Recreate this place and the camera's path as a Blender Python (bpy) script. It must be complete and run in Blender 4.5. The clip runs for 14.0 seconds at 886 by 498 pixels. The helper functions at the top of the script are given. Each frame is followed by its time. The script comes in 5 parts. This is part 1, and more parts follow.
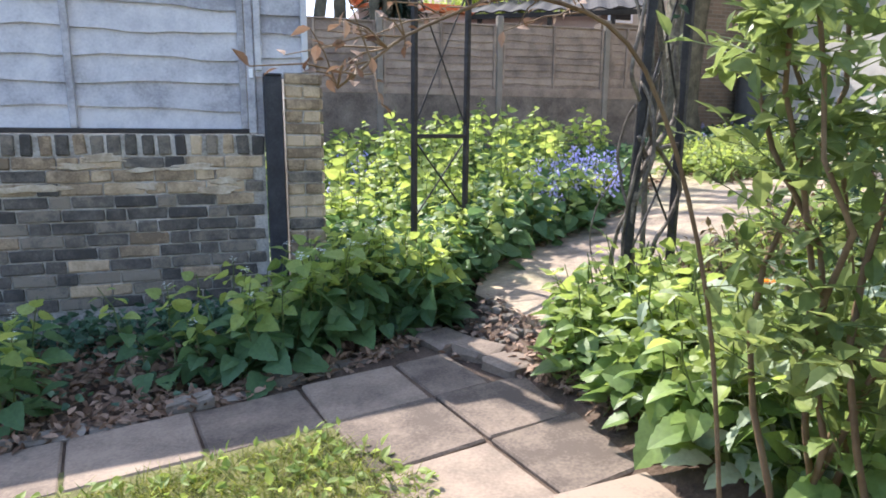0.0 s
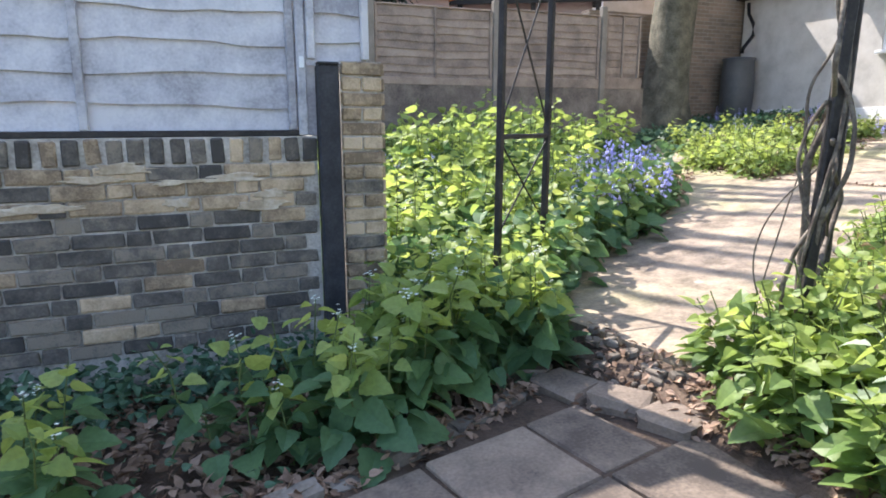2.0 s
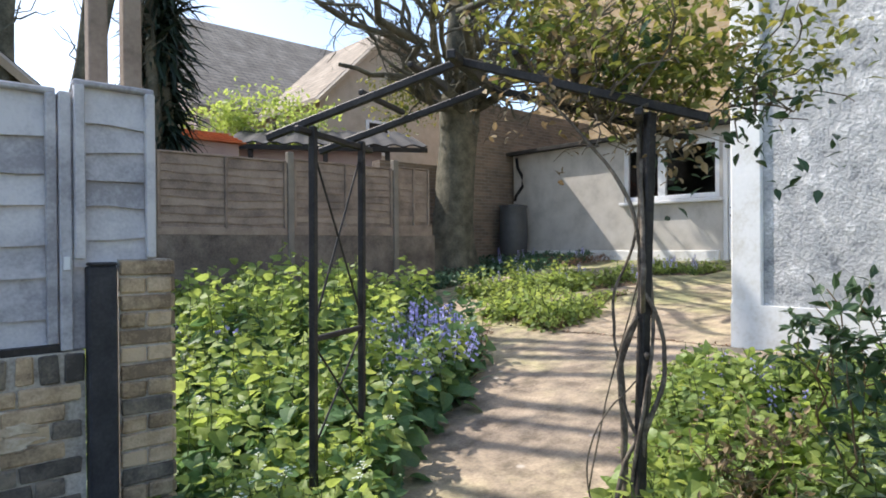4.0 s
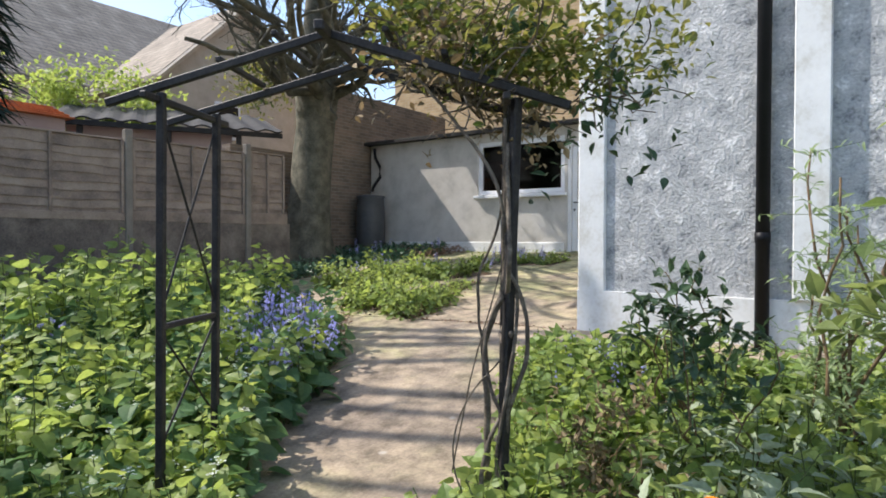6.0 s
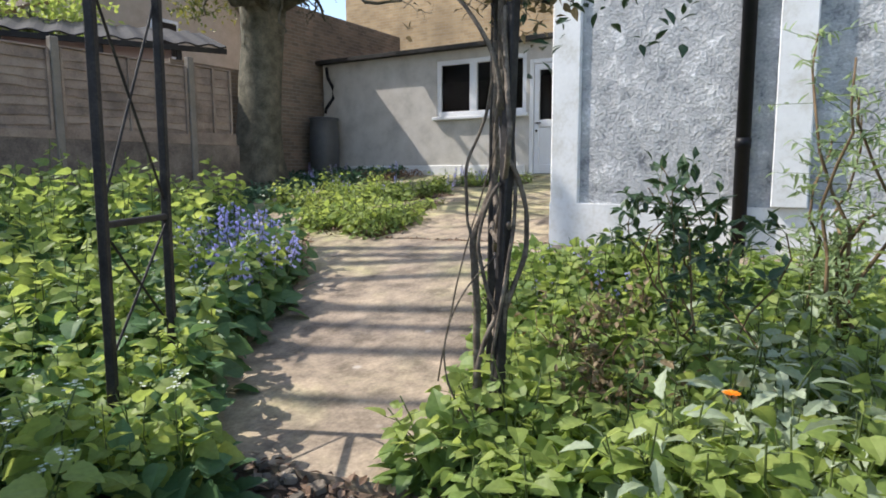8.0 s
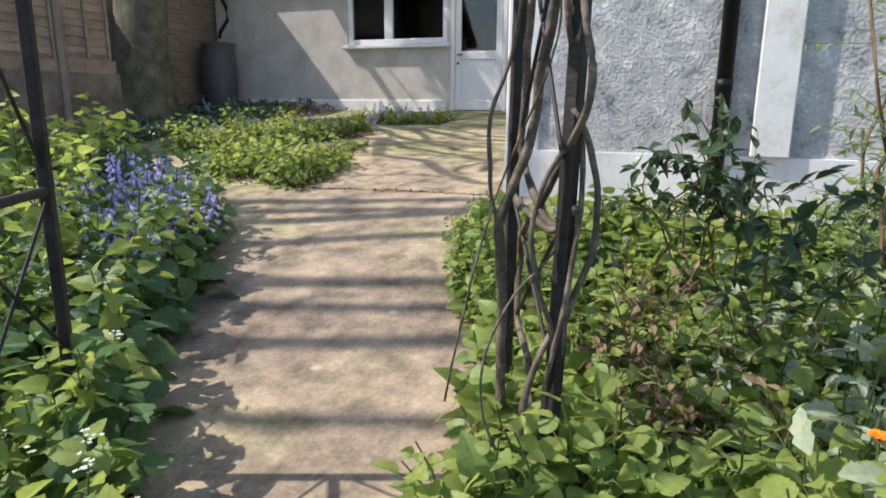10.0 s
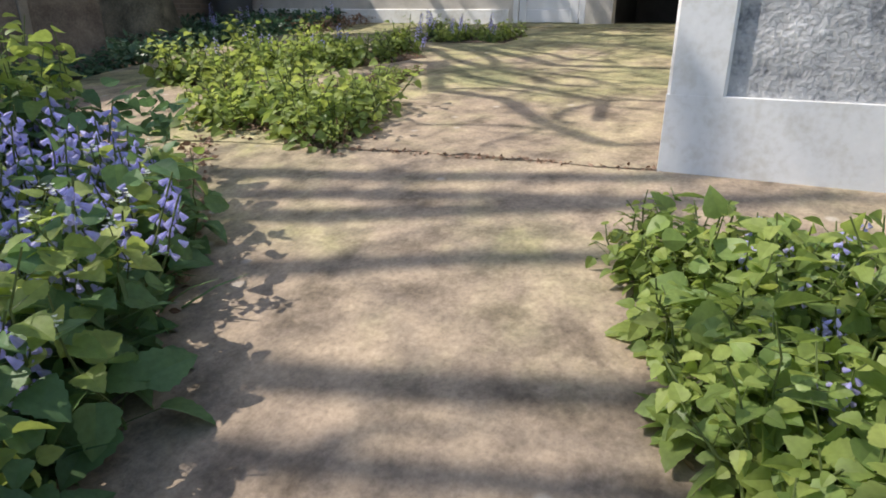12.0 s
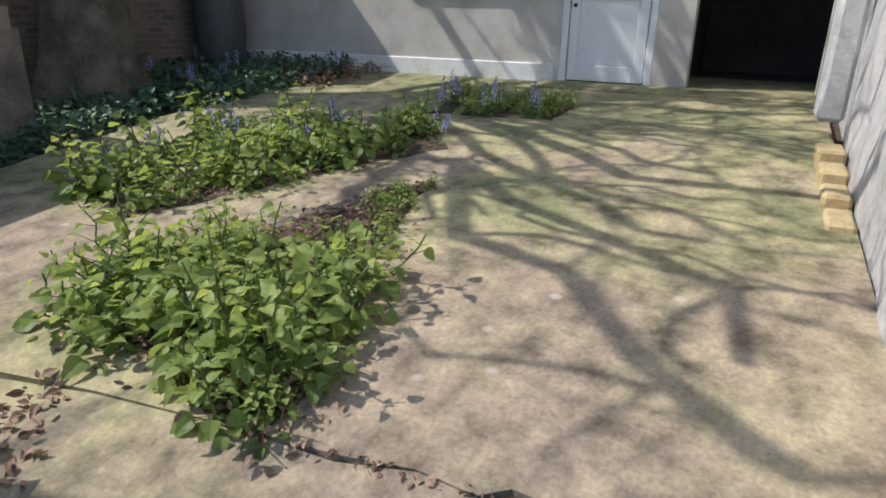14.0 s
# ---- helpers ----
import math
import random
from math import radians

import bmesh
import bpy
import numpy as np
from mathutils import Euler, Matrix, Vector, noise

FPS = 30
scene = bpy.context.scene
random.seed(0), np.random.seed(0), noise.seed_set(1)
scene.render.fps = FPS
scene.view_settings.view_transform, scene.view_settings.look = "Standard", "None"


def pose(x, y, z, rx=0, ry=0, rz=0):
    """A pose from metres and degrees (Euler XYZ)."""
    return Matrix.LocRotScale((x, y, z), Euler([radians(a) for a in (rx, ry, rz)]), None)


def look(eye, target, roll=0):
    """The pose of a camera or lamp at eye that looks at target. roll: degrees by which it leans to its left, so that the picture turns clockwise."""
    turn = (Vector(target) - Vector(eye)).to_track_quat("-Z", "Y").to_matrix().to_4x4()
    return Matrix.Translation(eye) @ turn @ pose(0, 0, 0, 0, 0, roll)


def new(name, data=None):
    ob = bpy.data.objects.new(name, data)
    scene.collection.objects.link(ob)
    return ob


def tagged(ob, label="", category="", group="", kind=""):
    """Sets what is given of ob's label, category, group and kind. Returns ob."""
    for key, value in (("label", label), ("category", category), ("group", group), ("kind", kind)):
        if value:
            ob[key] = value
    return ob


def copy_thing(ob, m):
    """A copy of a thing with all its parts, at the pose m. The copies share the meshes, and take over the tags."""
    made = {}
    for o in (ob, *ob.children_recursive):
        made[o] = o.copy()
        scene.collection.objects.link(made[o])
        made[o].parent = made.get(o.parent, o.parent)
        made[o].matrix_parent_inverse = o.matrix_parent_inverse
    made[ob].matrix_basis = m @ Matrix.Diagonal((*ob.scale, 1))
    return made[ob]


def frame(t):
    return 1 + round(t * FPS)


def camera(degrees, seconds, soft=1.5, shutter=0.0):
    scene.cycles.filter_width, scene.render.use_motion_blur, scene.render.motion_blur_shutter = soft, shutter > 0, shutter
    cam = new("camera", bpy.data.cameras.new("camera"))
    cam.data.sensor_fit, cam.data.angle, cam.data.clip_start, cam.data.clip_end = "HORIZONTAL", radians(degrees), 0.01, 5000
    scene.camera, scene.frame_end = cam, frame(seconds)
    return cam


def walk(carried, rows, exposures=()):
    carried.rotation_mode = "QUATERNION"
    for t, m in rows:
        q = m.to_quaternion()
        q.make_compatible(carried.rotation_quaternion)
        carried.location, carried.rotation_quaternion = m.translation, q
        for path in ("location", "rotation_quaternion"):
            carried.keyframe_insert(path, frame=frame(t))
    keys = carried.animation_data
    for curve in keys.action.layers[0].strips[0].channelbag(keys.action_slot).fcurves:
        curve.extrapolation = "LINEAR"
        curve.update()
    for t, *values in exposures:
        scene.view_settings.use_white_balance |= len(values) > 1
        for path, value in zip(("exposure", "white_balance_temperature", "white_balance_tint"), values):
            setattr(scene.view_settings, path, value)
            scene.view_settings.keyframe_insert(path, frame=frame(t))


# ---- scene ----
cam = camera(70.0, 14.0, 1.8)
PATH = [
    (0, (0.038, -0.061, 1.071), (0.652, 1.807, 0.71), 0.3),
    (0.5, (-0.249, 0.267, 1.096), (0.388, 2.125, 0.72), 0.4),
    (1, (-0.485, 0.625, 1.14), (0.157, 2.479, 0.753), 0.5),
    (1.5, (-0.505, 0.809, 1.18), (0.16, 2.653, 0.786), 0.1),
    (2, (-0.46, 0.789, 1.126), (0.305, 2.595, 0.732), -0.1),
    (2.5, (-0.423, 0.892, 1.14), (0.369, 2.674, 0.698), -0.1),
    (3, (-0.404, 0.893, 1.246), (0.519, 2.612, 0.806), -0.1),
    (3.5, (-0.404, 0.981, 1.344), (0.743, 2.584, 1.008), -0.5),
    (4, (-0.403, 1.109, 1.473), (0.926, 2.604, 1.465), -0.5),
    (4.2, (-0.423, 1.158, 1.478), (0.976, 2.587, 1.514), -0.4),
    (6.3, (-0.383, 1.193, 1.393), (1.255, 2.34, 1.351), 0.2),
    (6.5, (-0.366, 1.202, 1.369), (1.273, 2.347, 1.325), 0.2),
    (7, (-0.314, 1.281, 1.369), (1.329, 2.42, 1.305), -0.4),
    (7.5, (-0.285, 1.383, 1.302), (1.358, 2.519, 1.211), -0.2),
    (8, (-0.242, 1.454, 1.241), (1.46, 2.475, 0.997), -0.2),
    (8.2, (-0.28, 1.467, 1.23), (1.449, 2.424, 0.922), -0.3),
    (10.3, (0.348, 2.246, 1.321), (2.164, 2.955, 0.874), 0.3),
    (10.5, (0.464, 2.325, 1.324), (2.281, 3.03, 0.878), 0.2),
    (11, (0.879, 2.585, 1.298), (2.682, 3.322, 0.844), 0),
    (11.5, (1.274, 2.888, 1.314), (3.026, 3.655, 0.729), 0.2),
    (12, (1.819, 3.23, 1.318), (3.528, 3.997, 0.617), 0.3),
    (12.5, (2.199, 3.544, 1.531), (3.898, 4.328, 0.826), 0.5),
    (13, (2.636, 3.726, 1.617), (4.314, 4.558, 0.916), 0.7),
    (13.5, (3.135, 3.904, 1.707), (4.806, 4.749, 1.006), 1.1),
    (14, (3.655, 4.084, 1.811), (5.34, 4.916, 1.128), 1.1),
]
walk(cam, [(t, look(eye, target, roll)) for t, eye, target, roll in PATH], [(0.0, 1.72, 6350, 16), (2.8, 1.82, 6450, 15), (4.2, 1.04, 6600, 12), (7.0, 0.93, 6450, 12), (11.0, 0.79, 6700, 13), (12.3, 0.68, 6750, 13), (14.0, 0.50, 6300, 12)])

# ---- light ----
SUN_WAY = Vector((0.34, -0.96, -1.14)).normalized()
world = bpy.data.worlds.new("sky")
scene.world = world
world.use_nodes = True
wn = world.node_tree
sky = wn.nodes.new("ShaderNodeTexSky")
sky.sky_type, sky.sun_disc = "NISHITA", False
sky.sun_elevation, sky.sun_rotation = math.asin(-SUN_WAY.z), 2 * math.pi + math.atan2(-SUN_WAY.x, -SUN_WAY.y)
wn.nodes["Background"].inputs["Strength"].default_value = 0.15
wn.links.new(sky.outputs["Color"], wn.nodes["Background"].inputs["Color"])
sun = new("sun", bpy.data.lights.new("sun", "SUN"))
sun.data.energy, sun.data.angle, sun.data.color = 3.2, radians(0.5), (1.0, 0.95, 0.88)
sun.matrix_world = look(-SUN_WAY * 40, (0, 0, 0))

rng = np.random.default_rng(7)


# ---- materials ----
def material(name, colors, scale=6.0, rough=0.8, bump=0.3, fine=60.0, metal=0.0, vary=0.0, detail=6.0, dist=0.01, spec=0.4):
    """A surface of two to four colours mixed by noise at two scales, with fine relief."""
    m = bpy.data.materials.new(name)
    m.use_nodes = True
    t = m.node_tree
    b = t.nodes["Principled BSDF"]
    pos = t.nodes.new("ShaderNodeNewGeometry")
    n1 = t.nodes.new("ShaderNodeTexNoise")
    n1.inputs["Scale"].default_value, n1.inputs["Detail"].default_value = scale, detail
    n1.inputs["Roughness"].default_value = 0.62
    n2 = t.nodes.new("ShaderNodeTexNoise")
    n2.inputs["Scale"].default_value, n2.inputs["Detail"].default_value = fine, 4.0
    for n in (n1, n2):
        t.links.new(pos.outputs["Position"], n.inputs["Vector"])
    mixf = t.nodes.new("ShaderNodeMath")
    mixf.operation = "MULTIPLY_ADD"
    mixf.inputs[1].default_value = 0.35
    t.links.new(n2.outputs["Fac"], mixf.inputs[0])
    half = t.nodes.new("ShaderNodeMath")
    half.operation = "MULTIPLY_ADD"
    half.inputs[1].default_value, half.inputs[2].default_value = 0.9, -0.12
    t.links.new(n1.outputs["Fac"], half.inputs[0])
    t.links.new(half.outputs[0], mixf.inputs[2])
    fac = mixf.outputs[0]
    if vary:
        info = t.nodes.new("ShaderNodeObjectInfo")
        add = t.nodes.new("ShaderNodeMath")
        add.operation = "MULTIPLY_ADD"
        add.inputs[1].default_value = vary
        t.links.new(info.outputs["Random"], add.inputs[0])
        t.links.new(fac, add.inputs[2])
        sub = t.nodes.new("ShaderNodeMath")
        sub.operation, sub.inputs[1].default_value = "SUBTRACT", vary / 2
        t.links.new(add.outputs[0], sub.inputs[0])
        fac = sub.outputs[0]
    ramp = t.nodes.new("ShaderNodeValToRGB")
    e = ramp.color_ramp.elements
    k = len(colors)
    while len(e) < k:
        e.new(0.5)
    for i, c in enumerate(colors):
        e[i].position, e[i].color = (0.5 if k == 1 else 0.3 + 0.4 * i / (k - 1)), (*c, 1)
    t.links.new(fac, ramp.inputs["Fac"])
    t.links.new(ramp.outputs["Color"], b.inputs["Base Color"])
    b.inputs["Roughness"].default_value, b.inputs["Metallic"].default_value = rough, metal
    b.inputs["Specular IOR Level"].default_value = spec
    if bump:
        bp = t.nodes.new("ShaderNodeBump")
        bp.inputs["Strength"].default_value, bp.inputs["Distance"].default_value = bump, dist
        t.links.new(mixf.outputs[0], bp.inputs["Height"])
        t.links.new(bp.outputs["Normal"], b.inputs["Normal"])
    return m


def leaf_material(name, dark, light, rough=0.45, through_light=0.35, vary=0.5):
    """A leaf: diffuse and glossy face, light that passes through, colour that varies leaf by leaf."""
    m = bpy.data.materials.new(name)
    m.use_nodes = True
    t = m.node_tree
    b = t.nodes["Principled BSDF"]
    geo = t.nodes.new("ShaderNodeNewGeometry")
    info = t.nodes.new("ShaderNodeObjectInfo")
    add = t.nodes.new("ShaderNodeMath")
    add.operation = "MULTIPLY_ADD"
    add.inputs[1].default_value = vary
    t.links.new(info.outputs["Random"], add.inputs[0])
    sc = t.nodes.new("ShaderNodeMath")
    sc.operation, sc.inputs[1].default_value = "MULTIPLY", 1 - vary
    t.links.new(geo.outputs["Random Per Island"], sc.inputs[0])
    t.links.new(sc.outputs[0], add.inputs[2])
    mix = t.nodes.new("ShaderNodeMix")
    mix.data_type = "RGBA"
    mix.inputs["A"].default_value, mix.inputs["B"].default_value = (*dark, 1), (*light, 1)
    t.links.new(add.outputs[0], mix.inputs["Factor"])
    noi = t.nodes.new("ShaderNodeTexNoise")
    noi.inputs["Scale"].default_value = 55
    t.links.new(geo.outputs["Position"], noi.inputs["Vector"])
    hsv = t.nodes.new("ShaderNodeHueSaturation")
    val = t.nodes.new("ShaderNodeMath")
    val.operation, val.inputs[1].default_value, val.inputs[2].default_value = "MULTIPLY_ADD", 0.6, 0.7
    t.links.new(noi.outputs["Fac"], val.inputs[0])
    t.links.new(val.outputs[0], hsv.inputs["Value"])
    t.links.new(mix.outputs["Result"], hsv.inputs["Color"])
    t.links.new(hsv.outputs["Color"], b.inputs["Base Color"])
    b.inputs["Roughness"].default_value = rough
    b.inputs["Specular IOR Level"].default_value = 0.3
    bp = t.nodes.new("ShaderNodeBump")
    bp.inputs["Strength"].default_value, bp.inputs["Distance"].default_value = 0.35, 0.004
    t.links.new(noi.outputs["Fac"], bp.inputs["Height"])
    t.links.new(bp.outputs["Normal"], b.inputs["Normal"])
    tr = t.nodes.new("ShaderNodeBsdfTranslucent")
    hs2 = t.nodes.new("ShaderNodeHueSaturation")
    hs2.inputs["Hue"].default_value, hs2.inputs["Saturation"].default_value, hs2.inputs["Value"].default_value = 0.487, 1.08, 1.7
    t.links.new(hsv.outputs["Color"], hs2.inputs["Color"])
    t.links.new(hs2.outputs["Color"], tr.inputs["Color"])
    ms = t.nodes.new("ShaderNodeMixShader")
    ms.inputs["Fac"].default_value = through_light
    t.links.new(b.outputs["BSDF"], ms.inputs[1])
    t.links.new(tr.outputs["BSDF"], ms.inputs[2])
    t.links.new(ms.outputs["Shader"], t.nodes["Material Output"].inputs["Surface"])
    return m


def brick_material(name, c1, c2, mortar, bump=0.5, wide=0.225, tall_row=0.075, joint=0.006):
    """Far brickwork: courses of 75 mm in the material, on any upright face."""
    m = bpy.data.materials.new(name)
    m.use_nodes = True
    t = m.node_tree
    b = t.nodes["Principled BSDF"]
    geo = t.nodes.new("ShaderNodeNewGeometry")
    sep = t.nodes.new("ShaderNodeSeparateXYZ")
    t.links.new(geo.outputs["Position"], sep.inputs[0])
    add = t.nodes.new("ShaderNodeMath")
    t.links.new(sep.outputs["X"], add.inputs[0])
    t.links.new(sep.outputs["Y"], add.inputs[1])
    com = t.nodes.new("ShaderNodeCombineXYZ")
    t.links.new(add.outputs[0], com.inputs["X"])
    t.links.new(sep.outputs["Z"], com.inputs["Y"])
    br = t.nodes.new("ShaderNodeTexBrick")
    br.inputs["Scale"].default_value = 1.0
    br.inputs["Brick Width"].default_value, br.inputs["Row Height"].default_value = wide, tall_row
    br.inputs["Mortar Size"].default_value = joint
    br.inputs["Color1"].default_value, br.inputs["Color2"].default_value = (*c1, 1), (*c2, 1)
    br.inputs["Mortar"].default_value = (*mortar, 1)
    t.links.new(com.outputs[0], br.inputs["Vector"])
    noi = t.nodes.new("ShaderNodeTexNoise")
    noi.inputs["Scale"].default_value, noi.inputs["Detail"].default_value = 1.3, 8
    t.links.new(geo.outputs["Position"], noi.inputs["Vector"])
    hsv = t.nodes.new("ShaderNodeHueSaturation")
    val = t.nodes.new("ShaderNodeMath")
    val.operation, val.inputs[1].default_value, val.inputs[2].default_value = "MULTIPLY_ADD", 1.1, 0.45
    t.links.new(noi.outputs["Fac"], val.inputs[0])
    t.links.new(val.outputs[0], hsv.inputs["Value"])
    t.links.new(br.outputs["Color"], hsv.inputs["Color"])
    t.links.new(hsv.outputs["Color"], b.inputs["Base Color"])
    b.inputs["Roughness"].default_value = 0.9
    bp = t.nodes.new("ShaderNodeBump")
    bp.inputs["Strength"].default_value, bp.inputs["Distance"].default_value = bump, 0.01
    bp.invert = True
    t.links.new(br.outputs["Fac"], bp.inputs["Height"])
    t.links.new(bp.outputs["Normal"], b.inputs["Normal"])
    return m


def concrete(name):
    """Weathered concrete: broad stains of moss and rust, blotches, grit and pale scuffs."""
    m = bpy.data.materials.new(name)
    m.use_nodes = True
    t = m.node_tree
    b = t.nodes["Principled BSDF"]
    geo = t.nodes.new("ShaderNodeNewGeometry")

    def noise_at(scale, detail):
        n = t.nodes.new("ShaderNodeTexNoise")
        n.inputs["Scale"].default_value, n.inputs["Detail"].default_value, n.inputs["Roughness"].default_value = scale, detail, 0.65
        t.links.new(geo.outputs["Position"], n.inputs["Vector"])
        return n.outputs["Fac"]

    def ramp(fac, stops):
        r = t.nodes.new("ShaderNodeValToRGB")
        e = r.color_ramp.elements
        while len(e) < len(stops):
            e.new(0.5)
        for i, (p, c) in enumerate(stops):
            e[i].position, e[i].color = p, (*c, 1)
        t.links.new(fac, r.inputs["Fac"])
        return r.outputs["Color"]

    def mix(a, c, fac, how="MULTIPLY"):
        x = t.nodes.new("ShaderNodeMix")
        x.data_type, x.blend_type = "RGBA", how
        t.links.new(a, x.inputs["A"])
        t.links.new(c, x.inputs["B"])
        if isinstance(fac, float):
            x.inputs["Factor"].default_value = fac
        else:
            t.links.new(fac, x.inputs["Factor"])
        return x.outputs["Result"]

    sep = t.nodes.new("ShaderNodeSeparateXYZ")
    t.links.new(geo.outputs["Position"], sep.inputs[0])
    shift = t.nodes.new("ShaderNodeMath")
    shift.operation, shift.inputs[1].default_value = "MULTIPLY_ADD", 0.035
    off = t.nodes.new("ShaderNodeMath")
    off.operation, off.inputs[1].default_value = "SUBTRACT", 0.19
    t.links.new(noise_at(0.85, 5), off.inputs[0])
    t.links.new(sep.outputs["X"], shift.inputs[0])
    t.links.new(off.outputs[0], shift.inputs[2])
    big = ramp(shift.outputs[0], [(0.30, (0.30, 0.24, 0.182)), (0.43, (0.35, 0.282, 0.205)), (0.53, (0.37, 0.315, 0.205)), (0.61, (0.375, 0.34, 0.185)), (0.70, (0.25, 0.25, 0.13))])
    mid_fac = noise_at(4.5, 9)
    mid = ramp(mid_fac, [(0.32, (0.40, 0.39, 0.37)), (0.47, (0.86, 0.85, 0.83)), (0.62, (1.24, 1.22, 1.17))])
    fine_fac = noise_at(48, 5)
    fine = ramp(fine_fac, [(0.3, (0.72, 0.71, 0.70)), (0.7, (1.16, 1.16, 1.16))])
    vor = t.nodes.new("ShaderNodeTexVoronoi")
    vor.inputs["Scale"].default_value = 3.3
    t.links.new(geo.outputs["Position"], vor.inputs["Vector"])
    spots = ramp(vor.outputs["Distance"], [(0.05, (0.6, 0.6, 0.6)), (0.11, (0, 0, 0))])
    pale = t.nodes.new("ShaderNodeRGB")
    pale.outputs[0].default_value = (0.52, 0.47, 0.40, 1)
    col = mix(mix(mix(big, mid, 1.0), fine, 1.0), pale.outputs[0], spots, "MIX")
    t.links.new(col, b.inputs["Base Color"])
    b.inputs["Roughness"].default_value = 0.9
    add = t.nodes.new("ShaderNodeMath")
    add.operation, add.inputs[1].default_value = "MULTIPLY_ADD", 0.35
    t.links.new(fine_fac, add.inputs[0])
    t.links.new(mid_fac, add.inputs[2])
    bp = t.nodes.new("ShaderNodeBump")
    bp.inputs["Strength"].default_value, bp.inputs["Distance"].default_value = 0.6, 0.02
    t.links.new(add.outputs[0], bp.inputs["Height"])
    t.links.new(bp.outputs["Normal"], b.inputs["Normal"])
    return m


M_SOIL = material("soil", [(0.035, 0.024, 0.016), (0.09, 0.06, 0.04), (0.14, 0.10, 0.07)], 5, 0.95, 0.8, 70, dist=0.03)
M_CONC = concrete("old_concrete")
M_LAWN = material("lawn_soil", [(0.06, 0.055, 0.02), (0.13, 0.13, 0.045), (0.22, 0.20, 0.08)], 9, 0.95, 0.8, 90, dist=0.02)
M_SLAB = material("paving_slab", [(0.10, 0.078, 0.06), (0.205, 0.16, 0.12), (0.315, 0.245, 0.18)], 3.8, 0.9, 0.45, 80, vary=0.3, detail=8)
M_STONE = material("worn_stone", [(0.09, 0.075, 0.058), (0.18, 0.15, 0.115), (0.27, 0.235, 0.19)], 7, 0.9, 0.6, 60, vary=0.3)
M_ROUGHCAST = material("roughcast", [(0.17, 0.18, 0.19), (0.40, 0.405, 0.405), (0.50, 0.50, 0.49), (0.80, 0.79, 0.77)], 6.0, 0.85, 1.0, 42, detail=12, dist=0.03)
M_WHITE = material("white_masonry_paint", [(0.60, 0.58, 0.52), (0.76, 0.76, 0.74), (0.82, 0.82, 0.80)], 3, 0.7, 0.25, 30)
M_WASH = material("old_whitewash", [(0.30, 0.29, 0.27), (0.48, 0.48, 0.47), (0.62, 0.61, 0.59)], 2.4, 0.85, 0.6, 26, dist=0.02)
M_RENDER = material("grey_render", [(0.40, 0.38, 0.34), (0.54, 0.51, 0.46), (0.62, 0.59, 0.54)], 2.5, 0.85, 0.5, 90)
M_UPVC = material("white_plastic", [(0.74, 0.75, 0.76), (0.80, 0.81, 0.82)], 3, 0.35, 0.05, 20)
M_BRICK_DARK = material("sooty_brick", [(0.07, 0.063, 0.055), (0.14, 0.122, 0.10), (0.27, 0.225, 0.17)], 14, 0.92, 0.7, 90, vary=0.42)
M_BRICK_TAN = material("stock_brick", [(0.22, 0.16, 0.105), (0.45, 0.335, 0.215), (0.62, 0.475, 0.315)], 12, 0.92, 0.7, 90, vary=0.45)
M_PATCH = material("smeared_mortar", [(0.33, 0.255, 0.17), (0.52, 0.415, 0.29), (0.68, 0.59, 0.46)], 9, 0.95, 0.8, 60)
M_MORTAR = material("lime_mortar", [(0.20, 0.175, 0.15), (0.45, 0.41, 0.35), (0.70, 0.65, 0.57)], 6, 0.95, 0.8, 70)
M_FENCE = material("weathered_board", [(0.30, 0.29, 0.305), (0.48, 0.47, 0.49), (0.62, 0.605, 0.61)], 5, 0.8, 0.45, 70, vary=0.35)
M_PANEL = material("brown_fence_board", [(0.16, 0.125, 0.10), (0.26, 0.20, 0.155), (0.34, 0.27, 0.21)], 4, 0.85, 0.35, 50, vary=0.2)
M_POST = material("concrete_post", [(0.17, 0.15, 0.12), (0.26, 0.23, 0.19)], 6, 0.9, 0.4, 60)
M_TIMBER = material("dark_stained_timber", [(0.012, 0.010, 0.009), (0.026, 0.022, 0.020), (0.05, 0.042, 0.036)], 10, 0.6, 0.4, 80)
M_DARKPOST = material("dark_grey_post", [(0.022, 0.022, 0.025), (0.04, 0.04, 0.044), (0.065, 0.064, 0.068)], 8, 0.75, 0.4, 70)
M_BLACK = material("black_plastic_pipe", [(0.007, 0.007, 0.008), (0.014, 0.014, 0.015)], 6, 0.45, 0.1, 40, spec=0.2)
M_BARK = material("tree_bark", [(0.045, 0.045, 0.03), (0.11, 0.105, 0.075), (0.20, 0.18, 0.13)], 4, 0.95, 0.9, 40, dist=0.03)
M_VINE = material("vine_bark", [(0.055, 0.042, 0.032), (0.13, 0.105, 0.08), (0.27, 0.225, 0.17)], 14, 0.9, 0.6, 90)
M_STEM = material("green_stem", [(0.06, 0.09, 0.02), (0.13, 0.17, 0.05)], 9, 0.6, 0.1, 50)
M_RUSTSTEM = material("woody_stem", [(0.10, 0.06, 0.03), (0.22, 0.15, 0.08)], 9, 0.8, 0.2, 50)
M_FELT = material("black_roof_felt", [(0.02, 0.02, 0.02), (0.05, 0.047, 0.043)], 4, 0.85, 0.4, 60)
M_SLATE = brick_material("brown_grey_roof_tile", (0.27, 0.225, 0.175), (0.37, 0.31, 0.24), (0.16, 0.135, 0.11), 0.5, 0.26, 0.15, 0.012)
M_ORANGE = material("orange_roof_tile", [(0.42, 0.10, 0.03), (0.60, 0.19, 0.06)], 3, 0.8, 0.4, 30)
